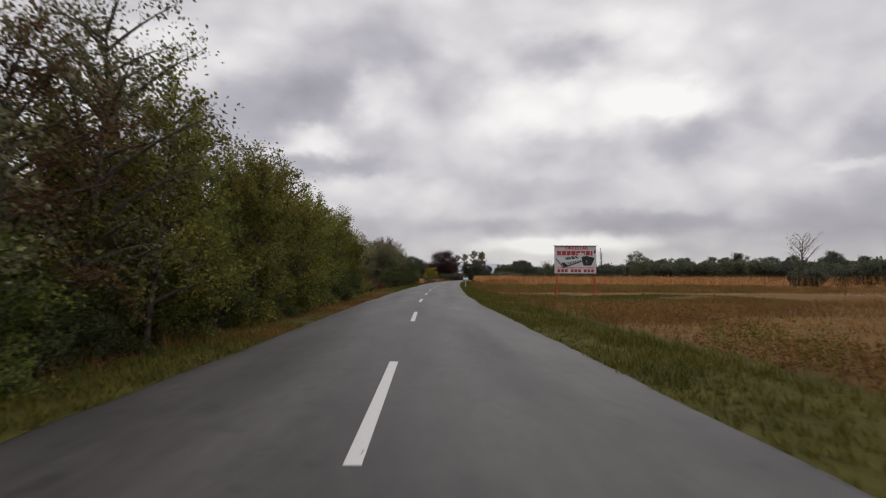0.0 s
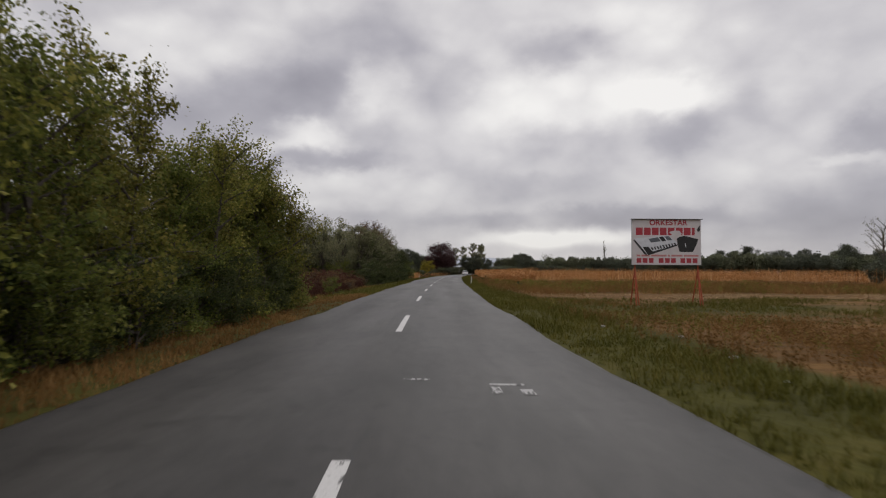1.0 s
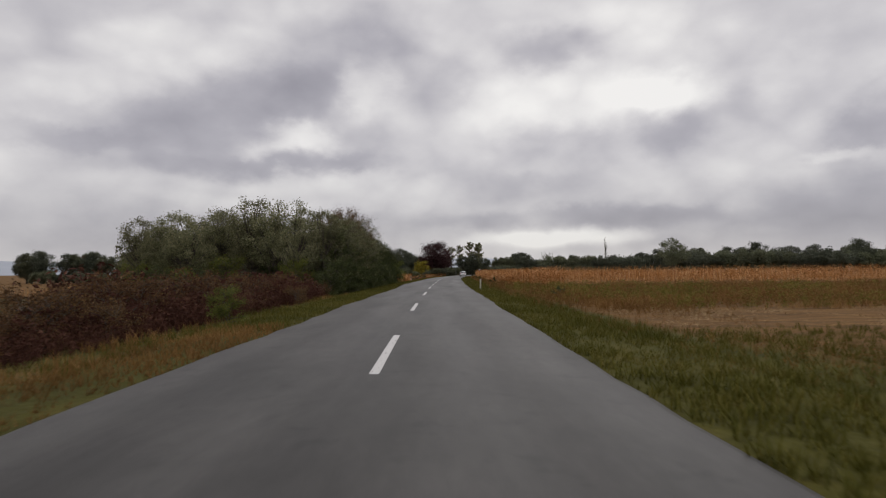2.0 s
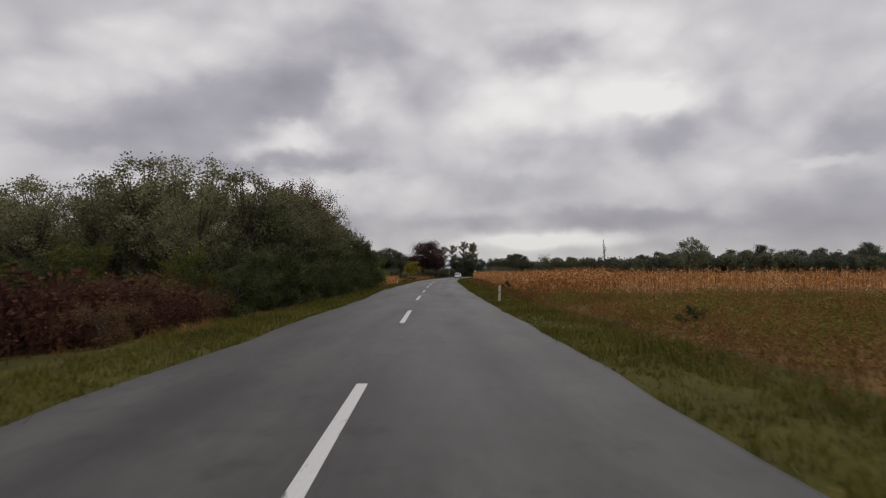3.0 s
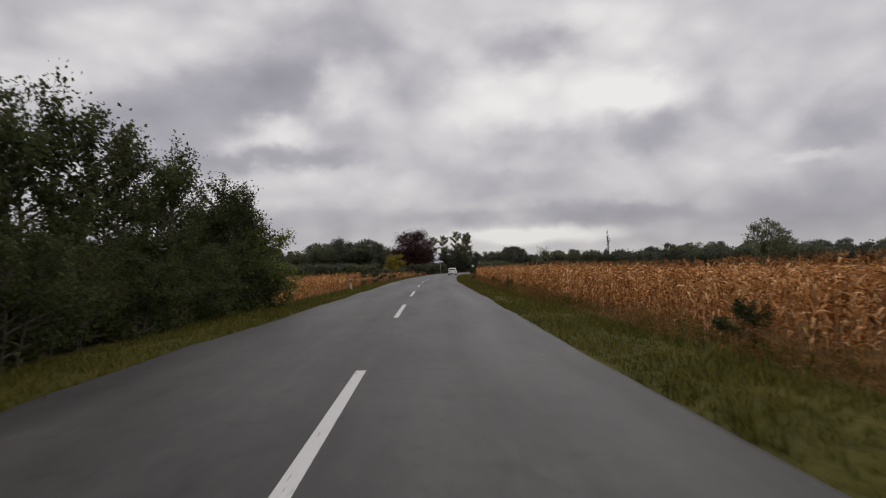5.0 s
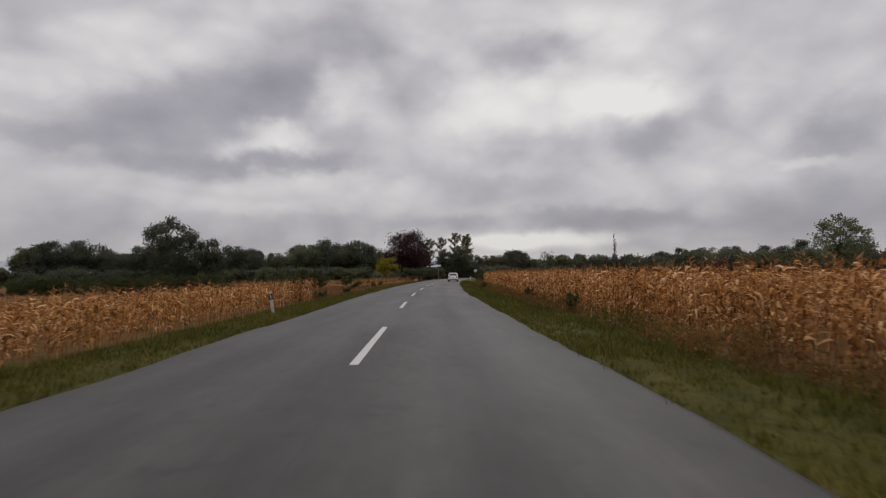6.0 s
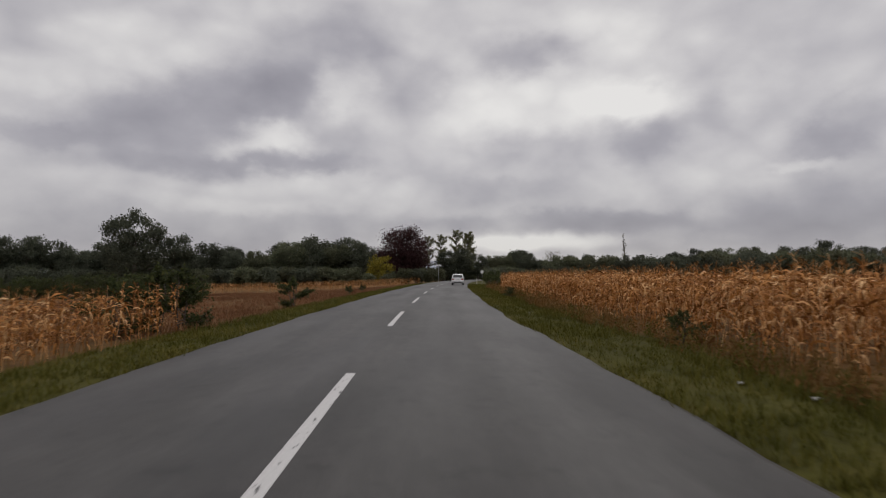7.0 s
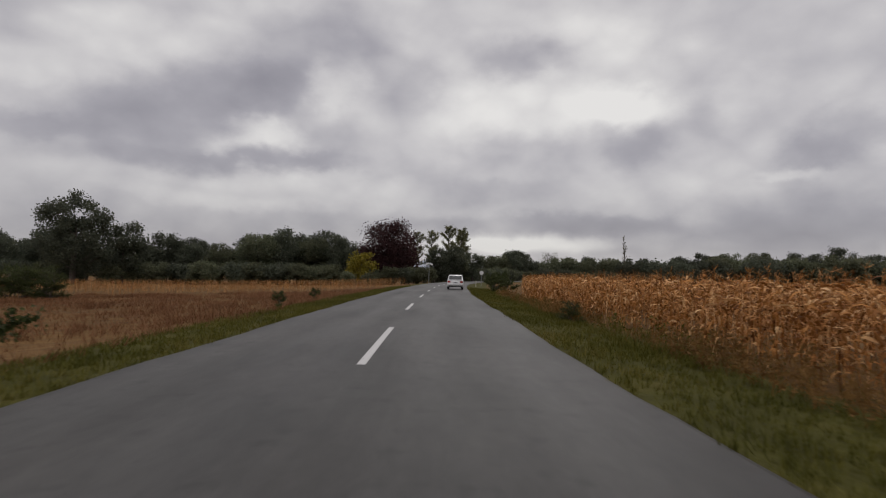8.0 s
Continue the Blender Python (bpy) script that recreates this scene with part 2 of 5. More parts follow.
def asphalt_material():
    m = bpy.data.materials.new("worn_asphalt")
    m.use_nodes = True
    q = Graph(m.node_tree)
    co = q.node("ShaderNodeTexCoord").outputs["UV"]
    # UV: metres across the road and along it
    sx = q.node("ShaderNodeSeparateXYZ", {0: co}).outputs
    along = q.node("ShaderNodeMapping", {0: co, 3: (1.0, 0.14, 1)}).outputs[0]
    base = q.ramp(q.noise(along, 0.9, 6.0), ((0.25, (0.031, 0.028, 0.027)), (0.5, (0.043, 0.040, 0.038)), (0.75, (0.060, 0.056, 0.053))))
    wheel = q.math("ABSOLUTE", q.math("SUBTRACT", q.math("ABSOLUTE", sx[0]), 1.65))
    track = q.math("EXPONENT", q.math("MULTIPLY", q.math("POWER", q.math("SUBTRACT", wheel, 0.72), 2.0), -6.0))
    drag = q.noise(q.node("ShaderNodeMapping", {0: co, 3: (0.5, 0.05, 1)}).outputs[0], 1.3, 4.0)
    worn = q.math("MULTIPLY", track, q.ramp(drag, ((0.35, (0.15, 0.15, 0.15)), (0.7, (0.8, 0.8, 0.8)))))
    colour = q.mix(worn, base, (0.074, 0.070, 0.067, 1))
    patch = q.ramp(q.noise(q.node("ShaderNodeMapping", {0: co, 3: (1.0, 0.4, 1)}).outputs[0], 0.8, 5.0), ((0.42, (1, 1, 1)), (0.62, (0.62, 0.62, 0.62))))
    colour = q.mix(0.7, colour, patch, "MULTIPLY")
    spots = q.ramp(q.noise(co, 2.3, 4.0), ((0.58, (1, 1, 1)), (0.68, (0.5, 0.5, 0.5))))
    colour = q.mix(0.55, colour, spots, "MULTIPLY")
    flecks = q.ramp(q.noise(q.node("ShaderNodeMapping", {0: co, 1: (7, 3, 0), 3: (1.0, 0.3, 1)}).outputs[0], 6.5, 3.0), ((0.30, (1.25, 1.25, 1.25)), (0.48, (1, 1, 1)), (0.72, (0.72, 0.72, 0.72))))
    colour = q.mix(0.6, colour, flecks, "MULTIPLY")
    stone = q.ramp(q.noise(co, 90, 2.0), ((0.3, (0.32, 0.32, 0.32)), (0.72, (0.7, 0.7, 0.69))))
    colour = q.mix(0.6, colour, stone, "OVERLAY")
    wander = q.math("MULTIPLY", q.math("SUBTRACT", q.noise(q.node("ShaderNodeMapping", {0: co, 3: (0.0, 1.0, 1)}).outputs[0], 0.7, 5.0), 0.5), 0.5)
    seam = q.math("LESS_THAN", q.math("ABSOLUTE", q.math("SUBTRACT", q.math("SUBTRACT", sx[0], 0.12), wander)), 0.012)
    seam = q.math("MULTIPLY", seam, q.math("GREATER_THAN", q.noise(co, 0.22, 3.0), 0.56))
    colour = q.mix(q.math("MULTIPLY", seam, 0.6), colour, (0.03, 0.03, 0.03, 1))
    damp = q.ramp(drag, ((0.3, (0.46, 0.46, 0.46)), (0.7, (0.60, 0.60, 0.60))))
    b = q.node("ShaderNodeBsdfPrincipled", {"Base Color": colour, "Roughness": damp, "Specular IOR Level": 0.19})
    q.plug(b.inputs["Normal"], q.node("ShaderNodeBump", {"Strength": 0.16, "Distance": 0.008, "Height": q.noise(co, 60, 4.0)}).outputs[0])
    q.node("ShaderNodeOutputMaterial", {0: b})
    return m


def paint_material(name, colour, wear):
    """Road paint, worn through to the asphalt."""
    m = bpy.data.materials.new(name)
    m.use_nodes = True
    q = Graph(m.node_tree)
    co = q.node("ShaderNodeTexCoord").outputs["Object"]
    r = q.node("ShaderNodeObjectInfo").outputs["Random"]
    n = q.math("ADD", q.noise(q.node("ShaderNodeMapping", {0: co, 3: (7, 1.2, 1)}).outputs[0], 3.0, 6.0), q.math("MULTIPLY", r, 0.08))
    worn = q.ramp(n, ((wear, (0.06, 0.058, 0.056)), (wear + 0.07, colour)))
    b = q.node("ShaderNodeBsdfPrincipled", {"Base Color": q.mix(0.25, worn, q.ramp(q.noise(co, 40, 3.0), ((0.3, (0.3, 0.3, 0.3)), (0.7, (0.7, 0.7, 0.7)))), "OVERLAY"), "Roughness": 0.7})
    q.node("ShaderNodeOutputMaterial", {0: b})
    return m


# ---------------------------------------------------------------- building helpers
def part(name, bm, mat, parent=None, label=""):
    """Links a bmesh as one mesh object, under a parent where one is given."""
    me = bpy.data.meshes.new(name)
    bm.to_mesh(me)
    bm.free()
    ob = new(name, me)
    if mat:
        me.materials.append(mat)
    ob.parent = parent
    return tagged(ob, label)


def raw(name, verts, quads, mat, parent=None, label="", smooth=False):
    """Links arrays of corners and four-cornered faces as one mesh object."""
    verts, quads = np.asarray(verts, dtype=np.float32), np.asarray(quads, dtype=np.int32)
    me = bpy.data.meshes.new(name)
    me.vertices.add(len(verts)), me.vertices.foreach_set("co", verts.ravel())
    me.loops.add(quads.size), me.loops.foreach_set("vertex_index", quads.ravel())
    me.polygons.add(len(quads)), me.polygons.foreach_set("loop_start", np.arange(0, quads.size, 4, dtype=np.int32))
    me.polygons.foreach_set("use_smooth", np.full(len(quads), smooth))
    me.update(calc_edges=True)
    ob = new(name, me)
    if mat:
        me.materials.append(mat)
    ob.parent = parent
    return tagged(ob, label)


def box(sx, sy, sz, at=(0, 0, 0), bevel=0.0, turn=None):
    bm = bmesh.new()
    bmesh.ops.create_cube(bm, size=1, matrix=Matrix.Translation(at) @ (turn or Matrix()) @ Matrix.Diagonal((sx, sy, sz, 1)))
    if bevel:
        bmesh.ops.bevel(bm, geom=bm.edges[:], offset=bevel, segments=2, affect="EDGES")
    return bm


def rod(a, b, r0, r1=None, sides=8):
    bm = bmesh.new()
    a, b = Vector(a), Vector(b)
    turn = (b - a).to_track_quat("Z", "Y").to_matrix().to_4x4()
    bmesh.ops.create_cone(bm, cap_ends=True, segments=sides, radius1=r0, radius2=r0 if r1 is None else r1, depth=(b - a).length, matrix=Matrix.Translation((a + b) / 2) @ turn)
    return bm


def base(name, m, label, category, group=""):
    ob = new(name)
    ob.matrix_basis = m
    ob.empty_display_size = 0.3
    return tagged(ob, label, category, group)


# ---------------------------------------------------------------- the road's line and the lie of the land
NODES_Y = np.array([-60, 0, 30, 60, 90, 120, 150, 180, 210, 240, 270, 300, 330, 360.0])
NODES_X = np.array([4.3, 1.88, 0.75, 0.27, 0.31, 0.64, 1.36, 3.02, 5.4, 8.8, 14.0, 22, 33, 48.0])
SLOPES = np.gradient(NODES_X, NODES_Y)


def line(y):
    """Where the road's centre line runs."""
    y = np.clip(np.asarray(y, dtype=float), -60, 360)
    i = np.clip(np.searchsorted(NODES_Y, y, "right") - 1, 0, len(NODES_Y) - 2)
    h = NODES_Y[i + 1] - NODES_Y[i]
    u = (y - NODES_Y[i]) / h
    return ((2 * u**3 - 3 * u**2 + 1) * NODES_X[i] + (u**3 - 2 * u**2 + u) * h * SLOPES[i] + (3 * u**2 - 2 * u**3) * NODES_X[i + 1] + (u**3 - u**2) * h * SLOPES[i + 1])


def slope(y):
    return (line(y + 0.5) - line(y - 0.5)) / 1.0


def right_edge(y):
    return np.interp(y, (0, 25, 40, 58, 68, 90, 115, 200), (3.18, 3.05, 2.98, 3.14, 3.23, 3.28, 3.44, 3.5))


def left_edge(y):
    return np.interp(y, (0, 60, 75, 84, 92, 99, 114, 132, 150), (-2.8, -2.78, -2.72, -2.80, -3.02, -3.25, -3.05, -2.93, -2.98))


def land(u):
    """Height of the ground at u metres from the centre line."""
    return np.interp(u, (-400, -80, -30, -15, -8, -5.2, -3.4, -2.9, 3.0, 3.6, 5.5, 9, 40, 400), (-2.6, -2.4, -1.5, -0.95, -0.55, -0.22, -0.06, -0.045, -0.045, -0.06, -0.16, -0.22, -0.12, -0.12))


def at(u, y):
    """A place on the ground u metres from the centre line."""
    return float(line(y) + u), float(y), float(land(u))


def make_ground():
    us = np.concatenate([[-4000, -2000, -1000, -500, -250, -150], np.arange(-100, -12, 4), np.arange(-12, 14, 0.45), np.arange(14, 100, 6), [150, 250, 500, 1000, 2000, 4000]])
    ys = np.concatenate([[-3000, -1000, -400, -150, -60], np.arange(-30, 260, 1.5), np.arange(260, 380, 8), [450, 600, 900, 1500, 2500, 4500]])
    uu, yy = np.meshgrid(us, ys)
    rng = np.random.RandomState(3)
    zz = land(uu) + rng.normal(0, 0.02, uu.shape) * ((np.abs(uu) > 3.9) & (np.abs(uu) < 90))
    verts = np.stack([line(yy) + uu, yy, zz], -1).reshape(-1, 3)
    n, k = len(us), len(ys)
    i = (np.arange(k - 1)[:, None] * n + np.arange(n - 1)[None]).ravel()
    ob = raw("ground", verts, np.stack([i, i + 1, i + n + 1, i + n], 1), ground_material(), smooth=True)
    right = np.clip((uu - 5.6) / 1.6, 0, 1)
    left = np.clip((-uu - 5.0) / 1.5, 0, 1) * np.clip((yy - 116) / 6, 0, 1)
    brush = np.interp(yy, (36, 50), (0.55, 0.38)) * np.clip((-uu - 3.6) / 1.0, 0, 1) * (yy < 116)
    right = right * (1 - 0.75 * np.clip(1 - np.abs(yy - 42) / 9, 0, 1) * np.clip((24 - uu) / 6, 0, 1))
    at_ = ob.data.attributes.new("field", "FLOAT", "POINT")
    at_.data.foreach_set("value", np.maximum(np.maximum(right, left), brush).ravel().astype(np.float32))
    return tagged(ob, "flat farmland of rough turf and dry brown stubble", "ground", kind="structure")


make_ground()


def make_road():
    ys = np.concatenate([np.arange(-58, 262, 1.0), np.arange(262, 358, 4.0)])
    rng = np.random.RandomState(8)
    wob = np.convolve(rng.normal(0, 0.11, len(ys) + 4), np.ones(5) / 5, "valid")
    wob2 = np.convolve(rng.normal(0, 0.11, len(ys) + 4), np.ones(5) / 5, "valid")
    verts, uv = [], []
    for y, a, b in zip(ys, wob, wob2):
        l, r = float(left_edge(y)), float(right_edge(y))
        prof = [(l, -0.12), (l, -0.015), (l + 0.08, 0.0), (-1.5, 0.012), (0, 0.02), (1.6, 0.012), (r - 0.08, 0.0), (r, -0.015), (r, -0.12)]
        for j, (u, z) in enumerate(prof):
            e = a if j < 3 else b if j > 5 else 0
            verts.append((float(line(y)) + u + e, y, z))
            uv.append((u + e, y))
    n = len(prof)
    i = (np.arange(len(ys) - 1)[:, None] * n + np.arange(n - 1)[None]).ravel()
    quads = np.stack([i, i + 1, i + n + 1, i + n], 1)
    ob = raw("road", verts, quads, asphalt_material(), smooth=True)
    layer = ob.data.uv_layers.new(name="metres")
    layer.data.foreach_set("uv", np.array(uv, dtype=np.float32)[quads.ravel()].ravel())
    return tagged(ob, "worn grey two-lane asphalt road, slightly damp", "road", kind="structure")


road = make_road()
PAINT = paint_material("road_paint", (0.46, 0.45, 0.44), 0.34)
FADED = paint_material("faded_paint", (0.30, 0.295, 0.29), 0.47)


def dash(y0, y1, u0=-0.065, u1=0.065, mat=PAINT, name="lane_marking"):
    """One painted stripe, 3 mm thick, that follows the road."""
    bm = bmesh.new()
    rows = []
    for y in np.linspace(y0, y1, max(2, int((y1 - y0) / 0.8) + 1)):
        rows.append([bm.verts.new((float(line(y)) + u, y, 0.0235 - 0.005 * abs(u) + dz)) for u, dz in ((u0, -0.004), (u0 + 0.004, 0), (u1 - 0.004, 0), (u1, -0.004))])
    for a, b in zip(rows, rows[1:]):
        for k in range(3):
            bm.faces.new((a[k], a[k + 1], b[k + 1], b[k]))
    return part(name, bm, mat, road)


# stripes: near end, length and offset
STRIPES = ((4.0, 4.85, 0), (16.9, 4.45, 0.06), (29.6, 4.45, 0), (42.2, 4.5, 0), (54.2, 4.55, 0), (67.0, 5.0, 0.03), (80.0, 5.0, 0), (91.2, 4.9, 0), (104.2, 5.6, 0), (116.3, 5.85, 0), (129.8, 4.7, 0), (141.5, 5.75, 0), (153.8, 6.0, 0.04), (167.2, 4.7, 0), (179.5, 5.0, 0))
for start, length, aside in STRIPES:
    dash(start, start + length, aside - 0.065, aside + 0.065)
for k in (-4, -3, -2, -1, 15, 16, 17, 18, 19):
    dash(4.0 + 12.53 * k, 9.0 + 12.53 * k)
# faded strokes of paint in the lane
for u, y, w, d in ((0.35, 24.25, 0.30, 0.10), (1.32, 24.0, 0.42, 0.10), (1.30, 23.55, 0.12, 0.35), (1.62, 23.5, 0.14, 0.30)):
    dash(y, y + d, u, u + w, FADED, "paint_stroke")


# ---------------------------------------------------------------- trees and shrubs
def tube(points, radii, sides=5):
    """A tapered tube along points: corners and faces."""
    pts = np.asarray(points, dtype=float)
    dirs = np.gradient(pts, axis=0)
    dirs /= np.linalg.norm(dirs, axis=1)[:, None] + 1e-9
    side = np.cross(dirs, np.where(np.abs(dirs[:, 2:3]) > 0.9, (1.0, 0, 0), (0, 0, 1.0)))
    side /= np.linalg.norm(side, axis=1)[:, None] + 1e-9
    other = np.cross(dirs, side)
    ang = np.arange(sides) * 2 * np.pi / sides
    ring = side[:, None] * np.cos(ang)[None, :, None] + other[:, None] * np.sin(ang)[None, :, None]
    verts = (pts[:, None] + ring * np.asarray(radii)[:, None, None]).reshape(-1, 3)
    a = (np.arange(len(pts) - 1)[:, None] * sides + np.arange(sides)[None]).ravel()
    b = (np.arange(len(pts) - 1)[:, None] * sides + (np.arange(sides)[None] + 1) % sides).ravel()
    return verts, np.stack([a, b, b + sides, a + sides], 1)


def joined(pieces):
    verts, quads, n = [], [], 0
    for v, q in pieces:
        verts.append(v), quads.append(q + n)
        n += len(v)
    return np.concatenate(verts), np.concatenate(quads)


def leaves(centres, size, rng, droop=0.3, plump=0.3):
    """A pointed four-cornered leaf at each centre, turned at random."""
    n = len(centres)
    axis = rng.normal(size=(n, 3))
    axis[:, 2] -= droop
    axis /= np.linalg.norm(axis, axis=1)[:, None]
    wide = np.cross(axis, rng.normal(size=(n, 3)))
    wide /= np.linalg.norm(wide, axis=1)[:, None] + 1e-9
    s = (size * rng.uniform(0.6, 1.35, n))[:, None]
    fold = np.cross(axis, wide) * s * 0.12
    c = np.asarray(centres)
    verts = np.stack([c - axis * s * 0.5, c + wide * s * plump + fold, c + axis * s * 0.5, c - wide * s * plump + fold], 1).reshape(-1, 3)
    return verts, np.arange(4 * n).reshape(n, 4)


def grow(seed, height, spread, low=0.2, limbs=14, count=4500, leaf=0.11, stems=1, lean=0.55, open_=0.12, thick=0.035, wisps=0.0, full=0.22, clumps=0):
    """Wood and leaf arrays of one tree: stems, limbs that rise from them, twigs, and leaves along the twigs."""
    rng = np.random.RandomState(seed)
    wood, seats, weights = [], [], []
    for k in range(stems):
        a = rng.uniform(0, 6.28)
        foot = np.array([np.cos(a), np.sin(a), 0]) * (0.12 * spread * (stems > 1))
        top = foot * 2.5 + np.array([rng.normal(0, 0.06), rng.normal(0, 0.06), 0.93 if k == 0 else rng.uniform(0.7, 0.95)]) * height
        mid = (foot + top) / 2 + rng.normal(0, 0.035 * height, 3) * (1, 1, 0)
        s = np.linspace(0, 1, 8)[:, None]
        path = (1 - s) ** 2 * foot + 2 * s * (1 - s) * mid + s**2 * top
        path[0, 2] = -0.15
        wood.append(tube(path, thick * height / (1 + 0.5 * (stems - 1)) * 0.55 * (1.0 - 0.93 * s[:, 0]) + 0.006, 6))
        for j in range(max(3, limbs // stems)):
            f = low + (0.97 - low) * (j + rng.uniform(0, 0.9)) / max(3, limbs // stems)
            start = np.array([np.interp(f, s[:, 0], path[:, c]) for c in range(3)])
            shape = np.sin(np.pi * np.clip(full + (0.93 - full) * (f - low) / (1 - low), 0.05, 1)) ** 0.7
            reach = spread * shape * rng.uniform(0.65, 1.15)
            b = j * 2.399 + rng.normal(0, 0.4)
            end = start + np.array([np.cos(b), np.sin(b), lean * min(1.0, 0.12 + 1.5 * f) * rng.uniform(0.4, 1.3)]) * reach
            end[2] = min(end[2], height * rng.uniform(0.95, 1.03))
            bow = (start + end) / 2 + np.array([0, 0, 0.12 * reach])
            q = np.linspace(0, 1, 5)[:, None]
            limb = (1 - q) ** 2 * start + 2 * q * (1 - q) * bow + q**2 * end
            wood.append(tube(limb, np.linspace(0.011 * height * (1 - 0.6 * f) + 0.004, 0.005, 5), 4))
            for _ in range(5):
                v = rng.uniform(0.25, 1.0)
                p0 = np.array([np.interp(v, q[:, 0], limb[:, c]) for c in range(3)])
                way_ = rng.normal(size=3) + (0, 0, 0.7 * f - 0.1) + (end - start) / (reach + 0.01) * 0.6
                p1 = p0 + way_ / np.linalg.norm(way_) * reach * rng.uniform(0.25, 0.5)
                wood.append(tube(np.stack([p0, p1]), (0.006, 0.003), 3))
                seats.append((p0, p1))
                weights.append(np.linalg.norm(p1 - p0) * rng.uniform(0.35, 1.5))
            seats.append((limb[2], end))
            weights.append(np.linalg.norm(end - limb[2]) * 0.8)
        if wisps:
            for _ in range(15):
                p0 = np.array([np.interp(rng.uniform(0.7, 1), s[:, 0], path[:, c]) for c in range(3)])
                p1 = p0 + np.array([rng.normal(0, 0.3), rng.normal(0, 0.3), 1.0]) * wisps * rng.uniform(0.5, 1.1)
                wood.append(tube(np.stack([p0, p1]), (0.007, 0.003), 3))
                seats.append((p0, p1))
                weights.append(wisps * 0.5)
    w = np.array(weights)
    pick = rng.choice(len(seats), count, p=w / w.sum())
    ends = np.array([[a, b] for a, b in seats])[pick]
    f = rng.uniform(0.05, 1.1, count)[:, None]
    centres = ends[:, 0] + (ends[:, 1] - ends[:, 0]) * f + rng.normal(0, open_ * spread, (count, 3)) * rng.uniform(0.2, 1, (count, 1))
    if clumps:
        way_ = rng.normal(size=(clumps, 3))
        way_ /= np.linalg.norm(way_, axis=1)[:, None]
        way_[:, 2] = np.abs(way_[:, 2]) * 1.1 - 0.45
        half = height * (1 - low) * 0.5
        heart = way_ * (spread * 0.78, spread * 0.78, half * 0.92) * rng.uniform(0.7, 1.05, (clumps, 1)) + (0, 0, height * low + half * 0.95)
        take = rng.uniform(size=count) < 0.72
        which = rng.randint(clumps, size=count)
        ball = rng.normal(size=(count, 3)) * (0.17, 0.17, 0.14) * spread * rng.uniform(0.7, 1.2, clumps)[which][:, None]
        centres[take] = (heart[which] + ball)[take]
    centres[:, 2] = np.maximum(centres[:, 2], 0.04 + 0.05 * rng.uniform(size=count))
    return joined(wood), leaves(centres, leaf, rng)


def domed(seed, height, spread, count, leaf, lobes=46, low=0.04, limbs=14, puff=1.0):
    """Wood and leaf arrays of a full round-headed tree: leaves fill the lobes of a dome that reaches nearly to the ground."""
    rng = np.random.RandomState(seed)
    wood = [tube(np.stack([(0, 0, -0.2), (0.02 * spread, 0, height * 0.3), (0, 0.03 * spread, height * 0.62)]), (0.034 * height, 0.024 * height, 0.008 * height), 6)]
    way_ = rng.normal(size=(lobes, 3))
    way_ /= np.linalg.norm(way_, axis=1)[:, None]
    deep = np.where(np.arange(lobes) % 4 == 0, rng.uniform(0.2, 0.55, lobes), rng.uniform(0.74, 1.0, lobes))[:, None]
    wide = np.where(way_[:, 2:3] < 0, 1.0, 0.92)
    heart = way_ * deep * np.array([0.78, 0.78, 1]) * np.concatenate([wide * spread, wide * spread, np.full((lobes, 1), height * (0.46 - low / 2) * 0.86)], 1) + (0, 0, height * (0.5 + low / 2))
    heart[:, 2] *= 1 + 0.10 * np.sin(heart[:, 0] * 2.1 / spread + seed)
    size = rng.uniform(0.20, 0.36, lobes) * spread * puff
    for j in range(limbs):
        e = heart[j % lobes]
        f = np.array([0, 0, min(height * 0.55, max(height * 0.12, e[2] * 0.6))])
        wood.append(tube(np.stack([f, (f + e) / 2 + (0, 0, -0.03 * height), e]), (0.007 * height, 0.0045 * height, 0.0018 * height), 4))
    which = rng.choice(lobes, count, p=size**2 / (size**2).sum())
    ball = rng.normal(size=(count, 3))
    ball *= (rng.uniform(size=count) ** 0.45 / np.linalg.norm(ball, axis=1))[:, None]
    ball *= (1 + 0.25 * np.sin(7 * ball[:, :1] + which[:, None]))
    centres = heart[which] + ball * size[which][:, None] * (1, 1, 0.8)
    centres[:, 2] = np.maximum(centres[:, 2], 0.1)
    return joined(wood), leaves(centres, leaf, rng, 0.3, 0.48)


def tree(name, grown, mat, label, category="tree", group=""):
    """A tree or shrub at the origin: an empty with wood and crown under it."""
    ob = base(name, Matrix(), label, category, group)
    wood, crown = grown
    raw("trunk" if category == "tree" else "stem", *wood, BARK, ob, smooth=True)
    raw("crown" if category == "tree" else "foliage", *crown, mat, ob)
    return ob


# general size of each kind
HABIT = {"deep0": 1.02, "deep1": 1.0, "slim0": 1.020, "slim1": 0.936, "slim2": 1.030, "tall0": 0.658, "tall1": 0.710, "tall2": 0.712, "open": 1.036, "russet": 0.905, "bush0": 0.759, "bush1": 0.892, "bush2": 0.777, "russet_bush": 0.635, "weed": 1.100}


